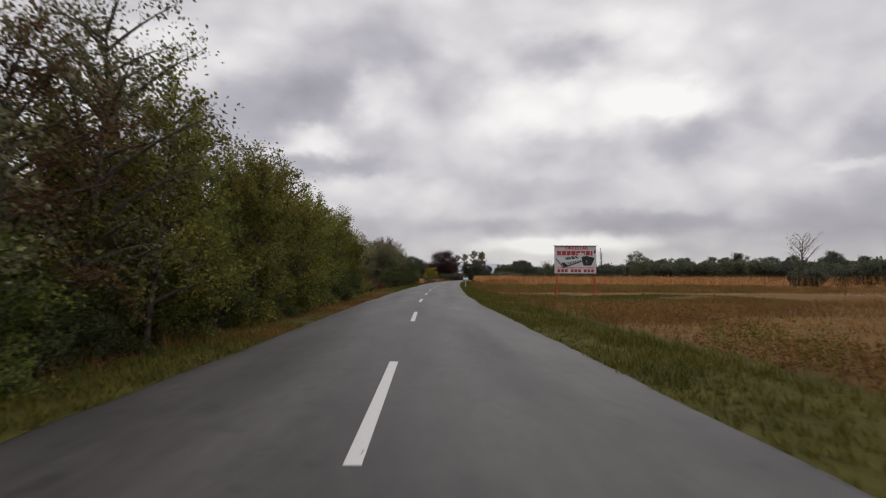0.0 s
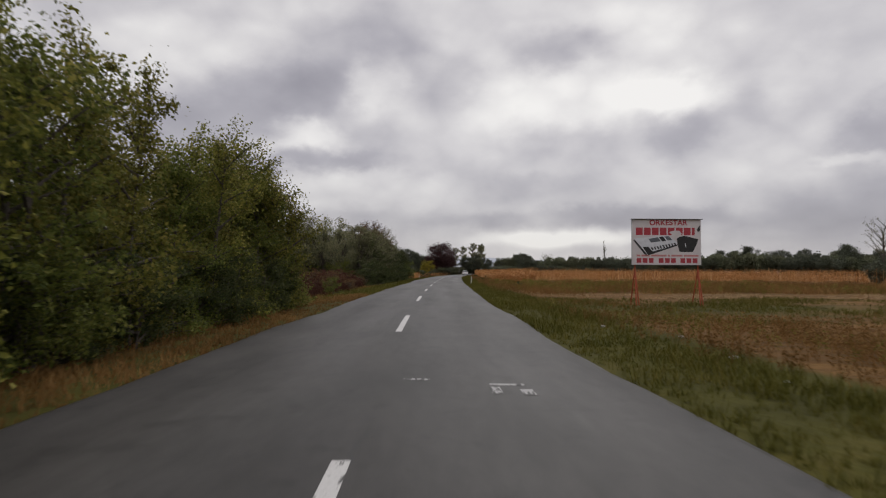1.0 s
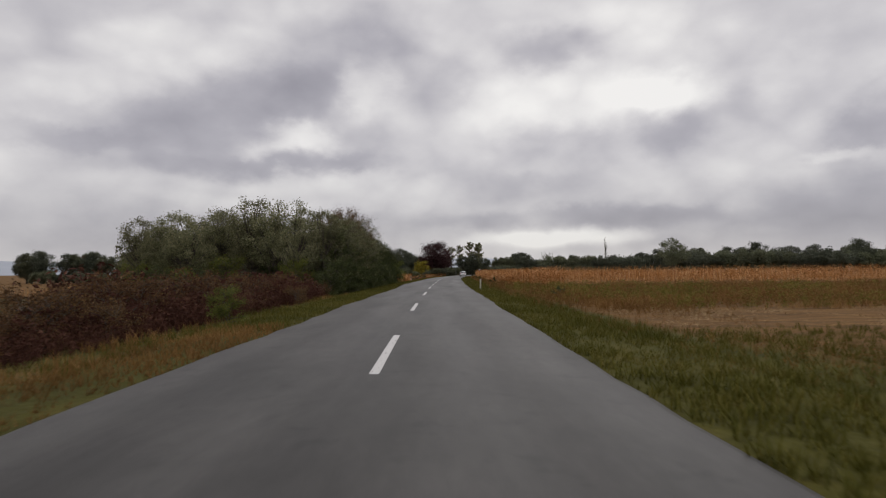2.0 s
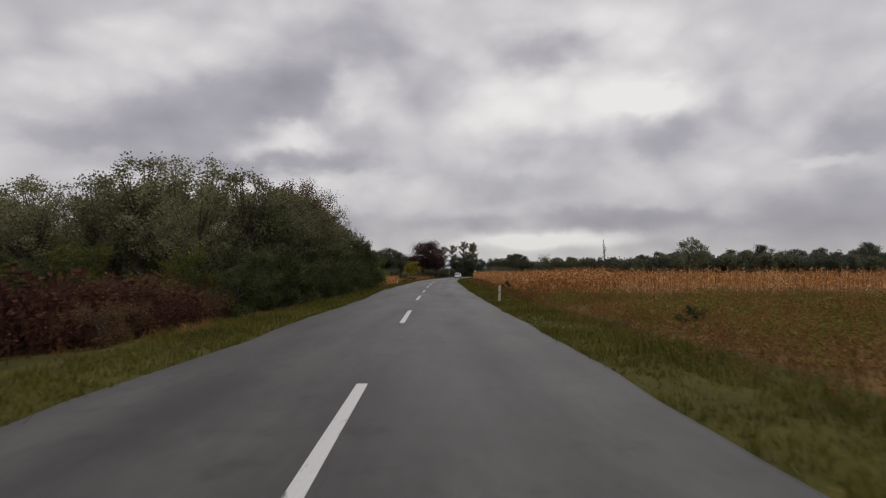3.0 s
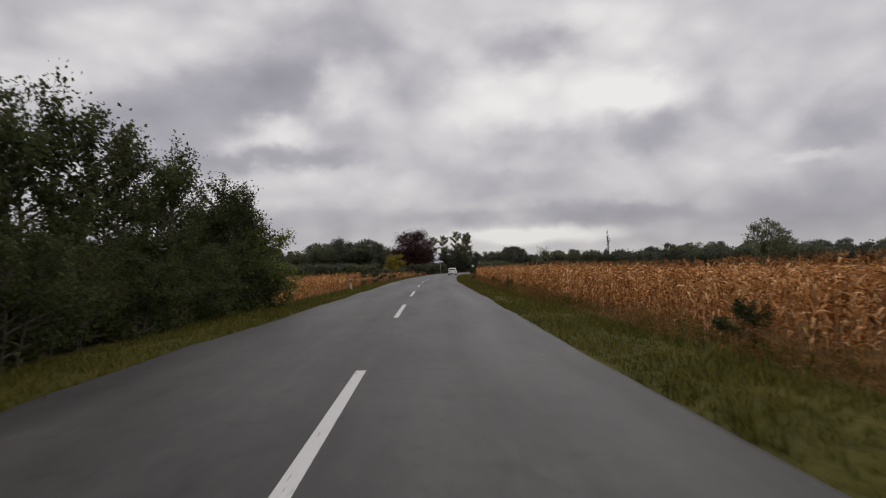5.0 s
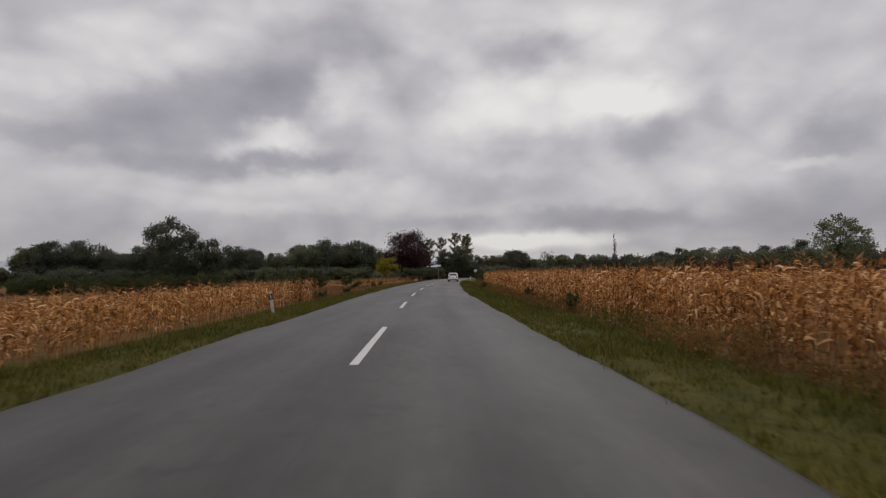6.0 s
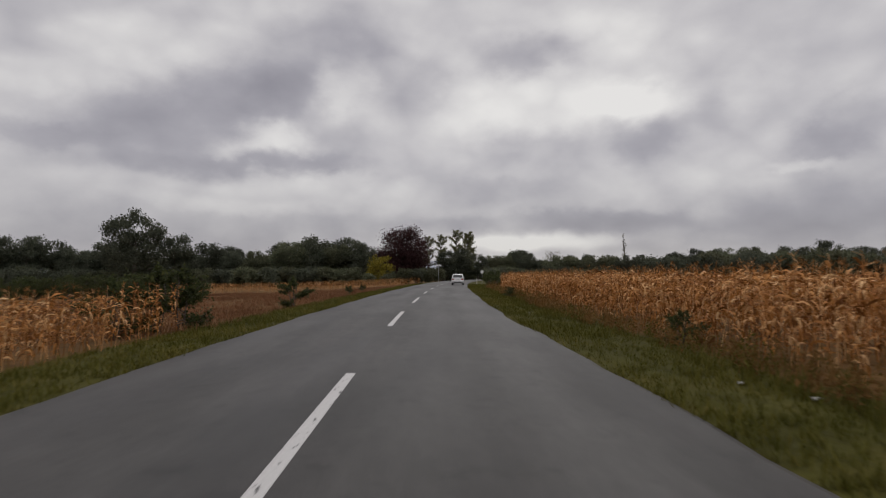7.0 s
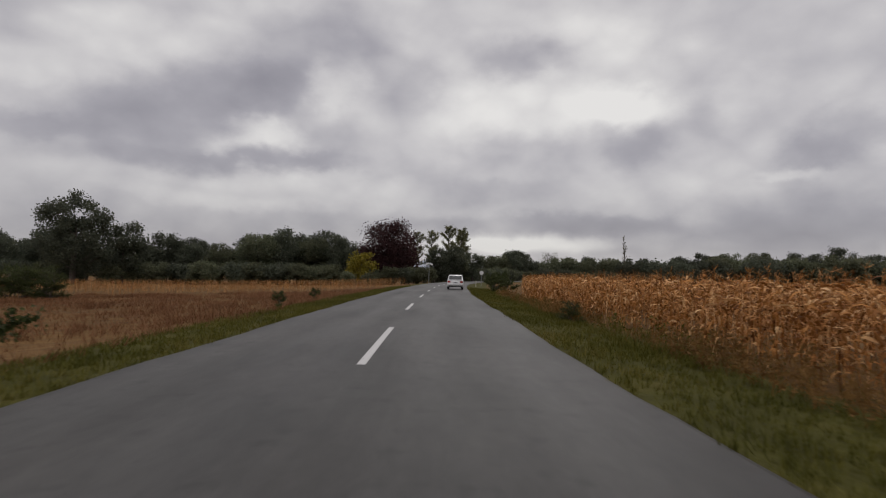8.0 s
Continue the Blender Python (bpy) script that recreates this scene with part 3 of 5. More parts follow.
class Wood:
    """Kinds of tree, the first of each used itself and the others copied from it."""

    def __init__(self):
        self.kinds, self.used = {}, set()
        self.habit = HABIT

    def kind(self, key, *args):
        self.kinds[key] = tree(*args)

    def plant(self, key, x, y, z, size=1.0, turn=0.0, tall=1.0, label=""):
        ob = self.kinds[key]
        size = size * self.habit.get(key, 1.0)
        m = Matrix.Translation((x, y, z)) @ Matrix.Rotation(turn, 4, "Z") @ Matrix.Diagonal((size, size, size * tall, 1))
        if key in self.used:
            ob = copy_thing(ob, m @ Matrix.Diagonal((*(1 / k for k in ob.scale), 1)))
        else:
            ob.matrix_basis = m
            self.used.add(key)
        return tagged(ob, label)


grove = Wood()
rows_ = "roadside thicket trees"
# near trees
for i in range(3):
    grove.kind("slim%d" % i, "thicket_tree", grow(10 + i, 5.2, 1.4, 0.03, 32, 11000, 0.092, stems=2, lean=0.9, wisps=1.1, full=0.34), LEAF[("olive", "green", "olive")[i]], "slender young tree with dense olive-green leaves beside the road", "tree", rows_)
    grove.kind("tall%d" % i, "thicket_tree", domed(20 + i, 8.6, 2.9, 8000, 0.11, 70, 0.20, 50, 0.74), LEAF[("pale", "grey", "pale")[i]], "tall open-crowned tree with thinning grey-green leaves", "tree", rows_)
    grove.kind("bush%d" % i, "shrub", grow(30 + i, 2.6, 1.3, 0.02, 30, 6500, 0.088, stems=4, lean=0.6, full=0.4), LEAF[("dark", "green", "dark")[i]], "dense dark green shrub at the thicket's edge", "shrub", "thicket shrubs")
for i in range(2):
    grove.kind("deep%d" % i, "thicket_tree", grow(14 + i, 5.2, 1.5, 0.03, 32, 10000, 0.095, stems=2, lean=0.9, wisps=0.8, full=0.36), LEAF["dark"], "dense young tree with dark green leaves in the thicket", "tree", rows_)
grove.kind("open", "thicket_tree", grow(40, 6.8, 1.9, 0.16, 34, 7600, 0.085, lean=0.9, open_=0.12, thick=0.024, wisps=0.9, full=0.3), LEAF["grey"], "open tree with thin grey-green and russet leaves by the road", "tree", rows_)
grove.kind("russet", "thicket_tree", grow(41, 6.6, 1.9, 0.12, 30, 8500, 0.09, lean=0.9, open_=0.12, thick=0.024, wisps=0.8, full=0.3), LEAF["russet"], "open-crowned tree with reddish brown autumn leaves", "tree", rows_)
grove.kind("russet_bush", "shrub", grow(42, 1.8, 1.3, 0.05, 20, 2600, 0.09, stems=5, lean=0.8), LEAF["russet"], "low shrub with rusty brown leaves on the verge", "shrub", "thicket shrubs")

rng = np.random.RandomState(77)


def spot(key, u, y, size, tall=1.0, label=""):
    x, y, z = at(u, y)
    grove.plant(key, x, y, z - 0.03, size, rng.uniform(0, 6.28), tall, label)


# first thicket, close along the road
for k, y in enumerate(np.arange(-13, 39.4, 1.75)):
    key = "open" if y < 11 and k % 2 else "russet" if k in (8, 12) else "slim%d" % (k % 3)
    big = {"open": 1.0, "russet": 0.92}.get(key, 1.0) * float(np.interp(y, (5, 14, 20, 27, 31, 40), (1.0, 0.96, 0.99, 0.99, 0.90, 0.92)))
    spot(key, -5.45 + rng.normal(0, 0.2) - 0.25 * (y > 33), y + rng.normal(0, 0.3), big * rng.uniform(0.93, 1.05))
for k, y in enumerate(np.arange(-12, 36, 3.1)):
    spot("tall%d" % (k % 3), -8.4 + rng.normal(0, 0.5), y + rng.normal(0, 0.5), (0.70 if y < 15 else 0.64) * rng.uniform(0.9, 1.06))
for k, y in enumerate(np.arange(-6, 40, 5.0)):
    spot("slim%d" % ((k + 1) % 3), -10.8 + rng.normal(0, 0.6), y, 1.0 * rng.uniform(0.9, 1.1))
for k, y in enumerate(np.arange(-12, 40.5, 1.5)):
    spot("bush%d" % (k % 3), -4.95 + rng.normal(0, 0.15), y + rng.normal(0, 0.3), rng.uniform(0.75, 1.0))

for u, y, z in ((-5.2, 37.6, 0.98), (-6.4, 38.4, 1.05), (-5.4, 39.2, 0.9), (-7.3, 37.0, 1.02), (-6.6, 36.0, 1.0), (-6.9, 33.5, 0.93), (-6.7, 30.5, 0.93), (-6.9, 27.0, 1.06), (-6.8, 23.5, 1.06)):
    spot("slim%d" % (int(y) % 3), u, y, z)
for k, y in enumerate(np.arange(-8, 40, 2.2)):
    spot("bush%d" % (k % 3), -6.3 + rng.normal(0, 0.2), y, rng.uniform(0.9, 1.2))

for u, y, z in ((-5.6, 39.4, 1.25), (-7.0, 39.8, 1.4), (-8.4, 39.5, 1.5), (-9.8, 39.2, 1.4), (-7.6, 37.5, 1.7)):
    spot("bush%d" % (int(y * 10) % 3), u, y, z)
spot("slim1", -8.6, 38.6, 1.05), spot("slim0", -6.2, 37.2, 1.05), spot("slim2", -9.8, 37.0, 1.0)

for k, y in enumerate(np.arange(1.5, 16, 1.6)):
    spot("slim%d" % (k % 3), -6.5 + rng.normal(0, 0.2), y, rng.uniform(0.78, 0.88))

# second thicket, behind the brush
for k, y in enumerate(np.arange(78, 98, 2.4)):
    spot("tall%d" % (k % 3), -8.6 + rng.normal(0, 0.7), y + rng.normal(0, 0.5), rng.uniform(1.02, 1.14) * (1.09 if y > 83 else 1.0))
for k in (0, 2, 4, 6, 8, 10, 12, 14, 16, 17, 18, 19, 20, 21, 22, 23, 24, 25, 27, 29):
    spot("tall%d" % (k % 3), -11.0 - 0.55 * k + rng.normal(0, 0.5), 80 + (k * 7 % 13) + rng.uniform(0, 2), rng.uniform(1.30, 1.44) * (1 if k < 8 else 1 - 0.006 * (k - 8)))
for k, y in enumerate(np.arange(74, 112.5, 1.8)):
    spot(("bush0", "bush2")[k % 2], -6.2 + rng.normal(0, 0.3), y + rng.normal(0, 0.3), rng.uniform(1.0, 1.35) * (0.85 if y > 100 else 1))
for k, y in enumerate(np.arange(80, 112, 1.75)):
    spot(("deep1", "open" if y < 93 else "deep1", "deep0")[k % 3], -7.4 + rng.normal(0, 0.35), y, (0.80 if k % 3 == 1 and y < 93 else 1.0) * rng.uniform(0.92, 1.06) * float(np.interp(y, (80, 86, 104, 109, 112), (1.0, 1.13, 1.10, 0.84, 0.86))))
for u, y, k in ((-7.6, 90.6, 0.98), (-7.4, 88.0, 0.95)):
    spot("open", u, y, k)
for u, y, k in ((-7.8, 89.4, 1.24), (-8.8, 91.8, 1.32), (-8.2, 86.4, 1.08)):
    spot("russet", u, y, k)
for k, y in enumerate(np.arange(86, 109, 2.3)):
    spot(("bush0", "bush2")[k % 2], -8.4 + rng.normal(0, 0.4), y, rng.uniform(1.3, 1.7) * (0.8 if y > 104 else 1))
spot("deep0", -6.0, 111.6, 0.88), spot("deep1", -7.2, 112.2, 0.9), spot("bush1", -5.5, 111.2, 1.3), spot("bush2", -6.2, 112.2, 1.5), spot("deep0", -6.5, 110.4, 0.95), spot("bush0", -5.7, 109.4, 1.4), spot("russet", -9.0, 97, 1.2)
for k in range(13):
    spot("bush%d" % (k % 3), -9.5 - 1.3 * k, 77 + rng.uniform(0, 6), rng.uniform(1.1, 1.5))
for k in range(7):
    spot("deep%d" % (k % 2), -10.5 - 1.1 * k, 97 + rng.uniform(0, 7), rng.uniform(1.0, 1.2))
# brush and scattered bushes between and after the thickets
for k, y in enumerate(np.arange(46, 76, 1.9)):
    spot("russet_bush", -7.6 + rng.normal(0, 0.7), y, rng.uniform(0.6, 0.95))
    spot("russet_bush", -9.4 + rng.normal(0, 1.0), y + 0.7, rng.uniform(1.2, 1.6))
spot("bush1", -5.4, 52.5, 0.5, 1.0, "small dark bush on the grassy verge"), spot("bush1", -8.8, 75.6, 1.0, 1.25)
grove.kind("weed", "field_bush", grow(51, 1.3, 0.62, 0.05, 20, 2400, 0.085, stems=5, lean=0.8), LEAF["dark"], "small leafy dark green bush at the field's edge", "bush", "field-edge bushes")
for u, y, s in ((-5.9, 143.4, 1.15), (-6.8, 144.0, 1.25), (-7.6, 143.2, 1.1), (-5.3, 153.4, 0.9), (7.4, 67.0, 0.45), (-5.9, 172, 0.5), (-6.4, 181, 0.5), (6.4, 130, 0.5), (6.3, 139, 0.5), (6.5, 99, 0.6), (6.9, 196, 0.9), (6.4, 203, 1.0), (6.4, 209, 1.1), (6.6, 216, 1.3), (7.4, 206, 1.1), (7.8, 214, 1.4)):
    spot("weed", u, y, s)
spot("bush0", 5.75, 165.2, 0.46, 0.85, "low rounded dark green bush on the verge")

# far trees and hedges
for key, colour, seed, label in (("oak0", "far", 61, "broad dark tree standing in a distant field hedge"), ("oak1", "far_b", 62, "round-crowned green tree in the distant tree line"), ("oak2", "far", 63, "broad dark green tree in the distant tree line")):
    grove.kind(key, "field_tree", domed(seed, 12, 5.0, 9500, 0.29, 60, 0.04, 14, 0.92), LEAF[colour], label, "tree", "distant trees")
grove.kind("broad", "field_tree", domed(72, 12, 5.2, 16000, 0.22, 120, 0.03, 16, 0.74), LEAF["far"], "large broad-crowned dark tree above the field hedge", "tree", "distant trees")
grove.kind("lone", "field_tree", domed(64, 10.6, 5.6, 6500, 0.25, 90, 0.12, 44, 0.58), LEAF["far_b"], "lone spreading tree with thin green crown in the maize", "tree")
grove.kind("copper", "copper_tree", domed(65, 14.8, 9.0, 24000, 0.30, 110), LEAF["red"], "large round tree with dark purple-red leaves", "tree")
grove.kind("gold", "yellow_tree", domed(66, 7.4, 4.0, 3600, 0.32, 36), LEAF["yellow"], "small rounded tree with yellow autumn leaves", "tree")
grove.kind("aspen", "aspen_tree", grow(67, 16.5, 2.3, 0.34, 30, 7000, 0.25, lean=1.1, open_=0.13, full=0.4), LEAF["grey"], "tall thin aspen with sparse grey-green crown", "tree", "distant trees")
grove.kind("bare", "bare_tree", grow(68, 13, 4.2, 0.38, 22, 900, 0.2, lean=1.3, open_=0.06, full=0.5, stems=2), LEAF["grey"], "nearly leafless tree in the distant tree line", "tree", "distant trees")
grove.kind("poplar", "poplar_tree", grow(69, 26, 1.3, 0.08, 46, 420, 0.45, lean=2.2, open_=0.12, thick=0.02), LEAF["grey"], "slim leafless columnar poplar above the hedges", "tree")
grove.kind("hedge", "hedge_bush", domed(70, 5, 4.3, 2400, 0.40, 34, 0.0, 8), LEAF["far"], "dark rounded bush of a distant field hedge", "bush", "hedge bushes")
grove.kind("hedge_b", "hedge_bush", domed(71, 5, 4.3, 2400, 0.40, 34, 0.0, 8), LEAF["far_b"], "green rounded bush of a distant field hedge", "bush", "hedge bushes")


def far(key, x, y, size=1.0, tall=1.0):
    grove.plant(key, x, y, float(land(x - line(y))) - 0.05, size, rng.uniform(0, 6.28), tall)


far("copper", -2.2, 285, 1.0)
far("gold", -7.6, 270, 1.0), far("hedge_b", -9.4, 263, 0.55), far("hedge_b", -5.4, 262.5, 0.5)
far("lone", 61.7, 189.6, 0.95)
far("hedge", 57.5, 191.5, 0.5), far("hedge", 62.5, 192.5, 0.55), far("hedge_b", 67.5, 193, 0.5)
far("poplar", 114, 438.7, 1.0)
far("broad", -64.8, 268, 1.66), far("oak2", -58, 274, 1.2), far("oak0", -71, 273, 1.15)
for x, h in ((-90, 8.2), (-84.5, 7.6), (-79, 9), (-53.5, 10), (-47, 6.5), (-41, 7.5), (-37, 9.4), (-32.5, 10.2), (-28, 12), (-22.5, 10.8), (-17, 10.6), (-12.5, 8.6)):
    far("oak%d" % rng.randint(3), x, 288 + rng.uniform(-6, 6), (h + 3.4) / 11.6)
    far("oak%d" % rng.randint(3), x + 2.6, 294 + rng.uniform(-6, 6), (h + 2.6) / 12.0)
for x in np.arange(-104, 2, 4.6):
    far("oak%d" % rng.randint(3), x, 304 + rng.uniform(-3, 3), rng.uniform(0.85, 1.05))
for x in np.arange(-330, -150, 6.5):
    far("oak%d" % rng.randint(3), x, 284 + 0.45 * (x + 150) + rng.uniform(-10, 10), rng.uniform(0.95, 1.3))
for x in np.arange(-150, -92, 4):
    far("oak%d" % rng.randint(3), x, 284 + rng.uniform(-10, 10), rng.uniform(1.05, 1.25))
far("aspen", 4.9, 296, 0.86), far("aspen", 9.0, 300, 0.90), far("aspen", 13.6, 304, 1.0), far("aspen", 16.8, 309, 0.98), far("aspen", 18.2, 318, 0.98)
for x, y, s in ((9, 290, 0.8), (15, 297, 0.8), (20, 304, 0.76), (33, 372, 1.05), (39, 376, 1.05), (44, 380, 1.1), (48, 388, 1.15), (53, 396, 1.15)):
    far("oak%d" % rng.randint(3), x, y, s)
far("broad", 13.6, 295, 0.84)
for x, y, s in ((6, 290, 0.72), (12, 297, 0.75), (17, 304, 0.78), (22, 313, 0.72), (28, 326, 0.78), (34, 340, 0.85), (39, 356, 0.95), (45, 372, 1.0)):
    far("hedge", x - 2, y + 6, 0.9)
for x in np.arange(-160, 9, 2.6):
    far(("hedge", "hedge_b")[rng.randint(2)], x, 278 + rng.uniform(-5, 5) - 0.05 * abs(x), rng.uniform(0.75, 1.0) * (0.8 if x > -14 else 1))
for k in range(10):
    far(("hedge", "hedge_b")[k % 2], -62 - 3.4 * k + rng.normal(0, 1), 204 + rng.uniform(-4, 4), rng.uniform(0.38, 0.5))
for k in range(14):
    far(("hedge", "hedge_b")[k % 2], 10 + 2.6 * k, 292 + 5.4 * k, rng.uniform(0.75, 0.95))
for k in range(26):
    x, y = -27.6 - 1.3 * k, 197 + rng.uniform(-1.5, 1.5)
    grove.plant(("bush0", "bush2")[k % 2], x, y, float(land(x - line(y))) - 0.05, rng.uniform(1.25, 1.6), rng.uniform(0, 6.28), 0.9, "low dark bush in the fallow field")
far("bare", 66, 410, 1.0), far("bare", 70, 416, 1.05), far("oak1", 47, 402, 1.2), far("oak2", 52, 406, 1.2)
for x in np.arange(76, 420, 6.2):
    y = 418 - 0.12 * (x - 60) + rng.uniform(-14, 14)
    far("oak%d" % rng.randint(3), x, y, rng.uniform(0.72, 1.3) * float(np.interp(x, (90, 170), (1, 1.35))), rng.uniform(0.85, 1.15))
for x in np.arange(44, 420, 5.0):
    far(("hedge", "hedge_b")[rng.randint(2)], x, 398 - 0.12 * (x - 60) + rng.uniform(-8, 8), rng.uniform(1.6, 2.1) * float(np.interp(x, (90, 170), (1, 1.3))))
for x in np.arange(40, 130, 4.5):
    far(("hedge_b", "hedge")[rng.randint(2)], x, 386 + rng.uniform(-6, 6), rng.uniform(0.85, 1.15))
far("oak2", 186, 402, 1.45), far("oak1", 145, 405, 1.3), far("bare", 165, 405, 1.1), far("oak0", 214, 350, 1.15)
# bare tree and bushes out in the stubble field
far("bare", 56.5, 92.5, 0.66)
for x, y, size in ((56.4, 91.5, 0.62), (58.2, 92.6, 0.7), (68, 99, 0.7), (72, 98, 0.95), (77, 101, 1.05), (83, 103, 1.15)):
    far(("hedge", "hedge_b")[int(x) % 2], x, y, size)


# ---------------------------------------------------------------- grass, weeds and maize
def tuft(seed, blades, height, width, spread, lean=0.35, simple=False):
    """A few tapering blades as quads."""
    rng_ = np.random.RandomState(seed)
    v, q = [], []
    for _ in range(blades):
        a, b = rng_.uniform(0, 6.28), rng_.uniform(0, 6.28)
        foot = np.array([np.cos(a), np.sin(a), 0]) * spread * rng_.uniform(0, 1)
        h = height * rng_.uniform(0.5, 1.1)
        out = np.array([np.cos(b), np.sin(b), 0]) * h * lean * rng_.uniform(0.2, 1.4)
        w = np.array([-np.sin(b), np.cos(b), 0]) * width * 0.5
        mid, tip = foot + out * 0.35 + (0, 0, h * 0.6), foot + out + (0, 0, h)
        n = len(v)
        if simple:
            v += [foot - w, foot + w, tip + w * 0.2, tip - w * 0.2]
            q.append((n, n + 1, n + 2, n + 3))
            continue
        v += [foot - w, foot + w, mid + w * 0.8, mid - w * 0.8, tip + w * 0.15, tip - w * 0.15]
        q += [(n, n + 1, n + 2, n + 3), (n + 3, n + 2, n + 4, n + 5)]
    return np.array(v), np.array(q)


def herb(seed, height=0.8, spread=0.3, count=16, leaf=0.11):
    """A bushy weed: thin stems with small leaves set on them at all angles."""
    rng_ = np.random.RandomState(seed)
    pieces, seats = [], []
    for _ in range(3):
        a = rng_.uniform(0, 6.28)
        tip = np.array([np.cos(a) * spread * 0.8, np.sin(a) * spread * 0.8, height * rng_.uniform(0.6, 1.0)])
        w = np.array([-np.sin(a), np.cos(a), 0]) * 0.006
        pieces.append((np.stack([tip * 0 - w, w, tip + w * 0.4, tip - w * 0.4]), np.array([[0, 1, 2, 3]])))
        seats.append(tip)
    f = rng_.uniform(0.15, 1.0, count)[:, None]
    centres = np.array(seats)[rng_.randint(3, size=count)] * f + rng_.normal(0, 0.28 * spread, (count, 3)) * (1, 1, 0.5)
    centres[:, 2] = np.maximum(centres[:, 2], 0.04)
    pieces.append(leaves(centres, leaf, rng_, 0.2, 0.26))
    return joined(pieces)


def stalk(seed, height=1.9, count=18, rings=3):
    """A dry maize plant: stalk, drooping folded leaves, cob and tassel, at full or reduced detail."""
    rng_ = np.random.RandomState(seed)
    top = np.array([rng_.normal(0, 0.10), rng_.normal(0, 0.10), height])
    pieces = [tube(np.stack([(0, 0, -0.05), top * 0.5 + rng_.normal(0, 0.02, 3) * (1, 1, 0), top]), (0.011, 0.008, 0.004), 3)]
    for k in range(count):
        f = 0.18 + 0.76 * (k + rng_.uniform(0, 0.7)) / count
        b = k * np.pi + rng_.normal(0, 0.5)
        out = np.array([np.cos(b), np.sin(b), 0])
        n = rng_.uniform(0.20, 0.42)
        lift = rng_.uniform(0.05, 0.30)
        fall = rng_.uniform(0.4, 1.1)
        s = np.linspace(0, 1, rings + 1)[:, None]
        path = top * f + out * n * (s - 0.35 * s**2 * fall) + np.array([0, 0, 1]) * (lift * s - n * fall * 1.1 * s**2)
        path[:, 2] = np.maximum(path[:, 2], 0.03)
        side = np.array([-np.sin(b), np.cos(b), rng_.normal(0, 0.35)]) * (np.sin(np.pi * (0.14 + 0.80 * s)) * rng_.uniform(0.019, 0.034))
        verts = np.stack([path - side, path + side], 1).reshape(-1, 3)
        i = np.arange(rings) * 2
        pieces.append((verts, np.stack([i, i + 1, i + 3, i + 2], 1)))
    if rings > 2:
        c = top * rng_.uniform(0.42, 0.55)
        e = c + np.array([rng_.normal(0, 0.06), rng_.normal(0, 0.06), -0.16])
        pieces.append(tube(np.stack([c, (c + e) / 2, e]), (0.018, 0.03, 0.012), 5))
        for _ in range(3):
            e = top + np.array([rng_.normal(0, 0.07), rng_.normal(0, 0.07), rng_.uniform(0.05, 0.12)])
            pieces.append(tube(np.stack([top, e]), (0.006, 0.003), 3))
    return joined(pieces)


def strew(name, kinds, places, scales, mat, label, category, seed=1, tilt=0.0):
    """One object of many plants: each place takes one of the kinds, turned and scaled."""
    rng_ = np.random.RandomState(seed)
    places = np.asarray(places)
    choice = rng_.randint(len(kinds), size=len(places))
    ang = rng_.uniform(0, 6.28, len(places))
    allv, allq, n = [], [], 0
    for k, (v, q) in enumerate(kinds):
        sel = np.where(choice == k)[0]
        if not len(sel):
            continue
        c, s = np.cos(ang[sel]), np.sin(ang[sel])
        sc = np.asarray(scales)[sel]
        x = (v[None, :, 0] * c[:, None] - v[None, :, 1] * s[:, None]) * sc[:, None]
        y = (v[None, :, 0] * s[:, None] + v[None, :, 1] * c[:, None]) * sc[:, None]
        z = np.repeat(v[None, :, 2], len(sel), 0) * sc[:, None]
        if tilt:
            x = x + z * rng_.normal(0, tilt, len(sel))[:, None]
            y = y + z * rng_.normal(0, tilt, len(sel))[:, None]
        allv.append(np.stack([x + places[sel, 0:1], y + places[sel, 1:2], z + places[sel, 2:3]], -1).reshape(-1, 3))
        allq.append((q[None] + (np.arange(len(sel)) * len(v))[:, None, None] + n).reshape(-1, 4))
        n += len(sel) * len(v)
    ob = raw(name, np.concatenate(allv), np.concatenate(allq), mat)
    return tagged(ob, label, category, kind="stuff")


def drift(u, y, size, seed=0):
    """Smooth patches over the ground, about -1 to 1."""
    a, b = np.asarray(u) / size + 7.1 * seed, np.asarray(y) / size + 3.7 * seed
    w = np.sin(a * 1.7 + 1.9 * np.sin(b * 0.9 + seed)) + np.sin(b * 1.3 + 2.3 * np.sin(a * 0.7 + 2 * seed)) + 0.7 * np.sin(2.9 * a + 3.1 * b + 1.5 * np.sin(2.1 * b - a))
    return w / 2.2


def sown(seed, y0, y1, u0, u1, per_m2, patch=None, hug=False, size=2.5):
    """Random places between two offsets from the road's line, and a scale for each; patch thins them out, and lowers them, in patches."""
    rng_ = np.random.RandomState(seed)
    n = int((y1 - y0) * abs(u1 - u0) * per_m2)
    y, u = rng_.uniform(y0, y1, n), rng_.uniform(min(u0, u1), max(u0, u1), n)
    scale = rng_.uniform(0.6, 1.25, n)
    if patch is not None:
        wave = drift(u, y, size, seed % 17)
        keep = wave + rng_.normal(0, 0.3, n) > patch
        y, u, scale = y[keep], u[keep], (scale * np.clip(0.85 + 0.4 * wave, 0.5, 1.3))[keep]
    if hug:
        u = u + (right_edge(y) if u0 > 0 else left_edge(y))
    return np.stack([line(y) + u, y, land(u)], 1), scale


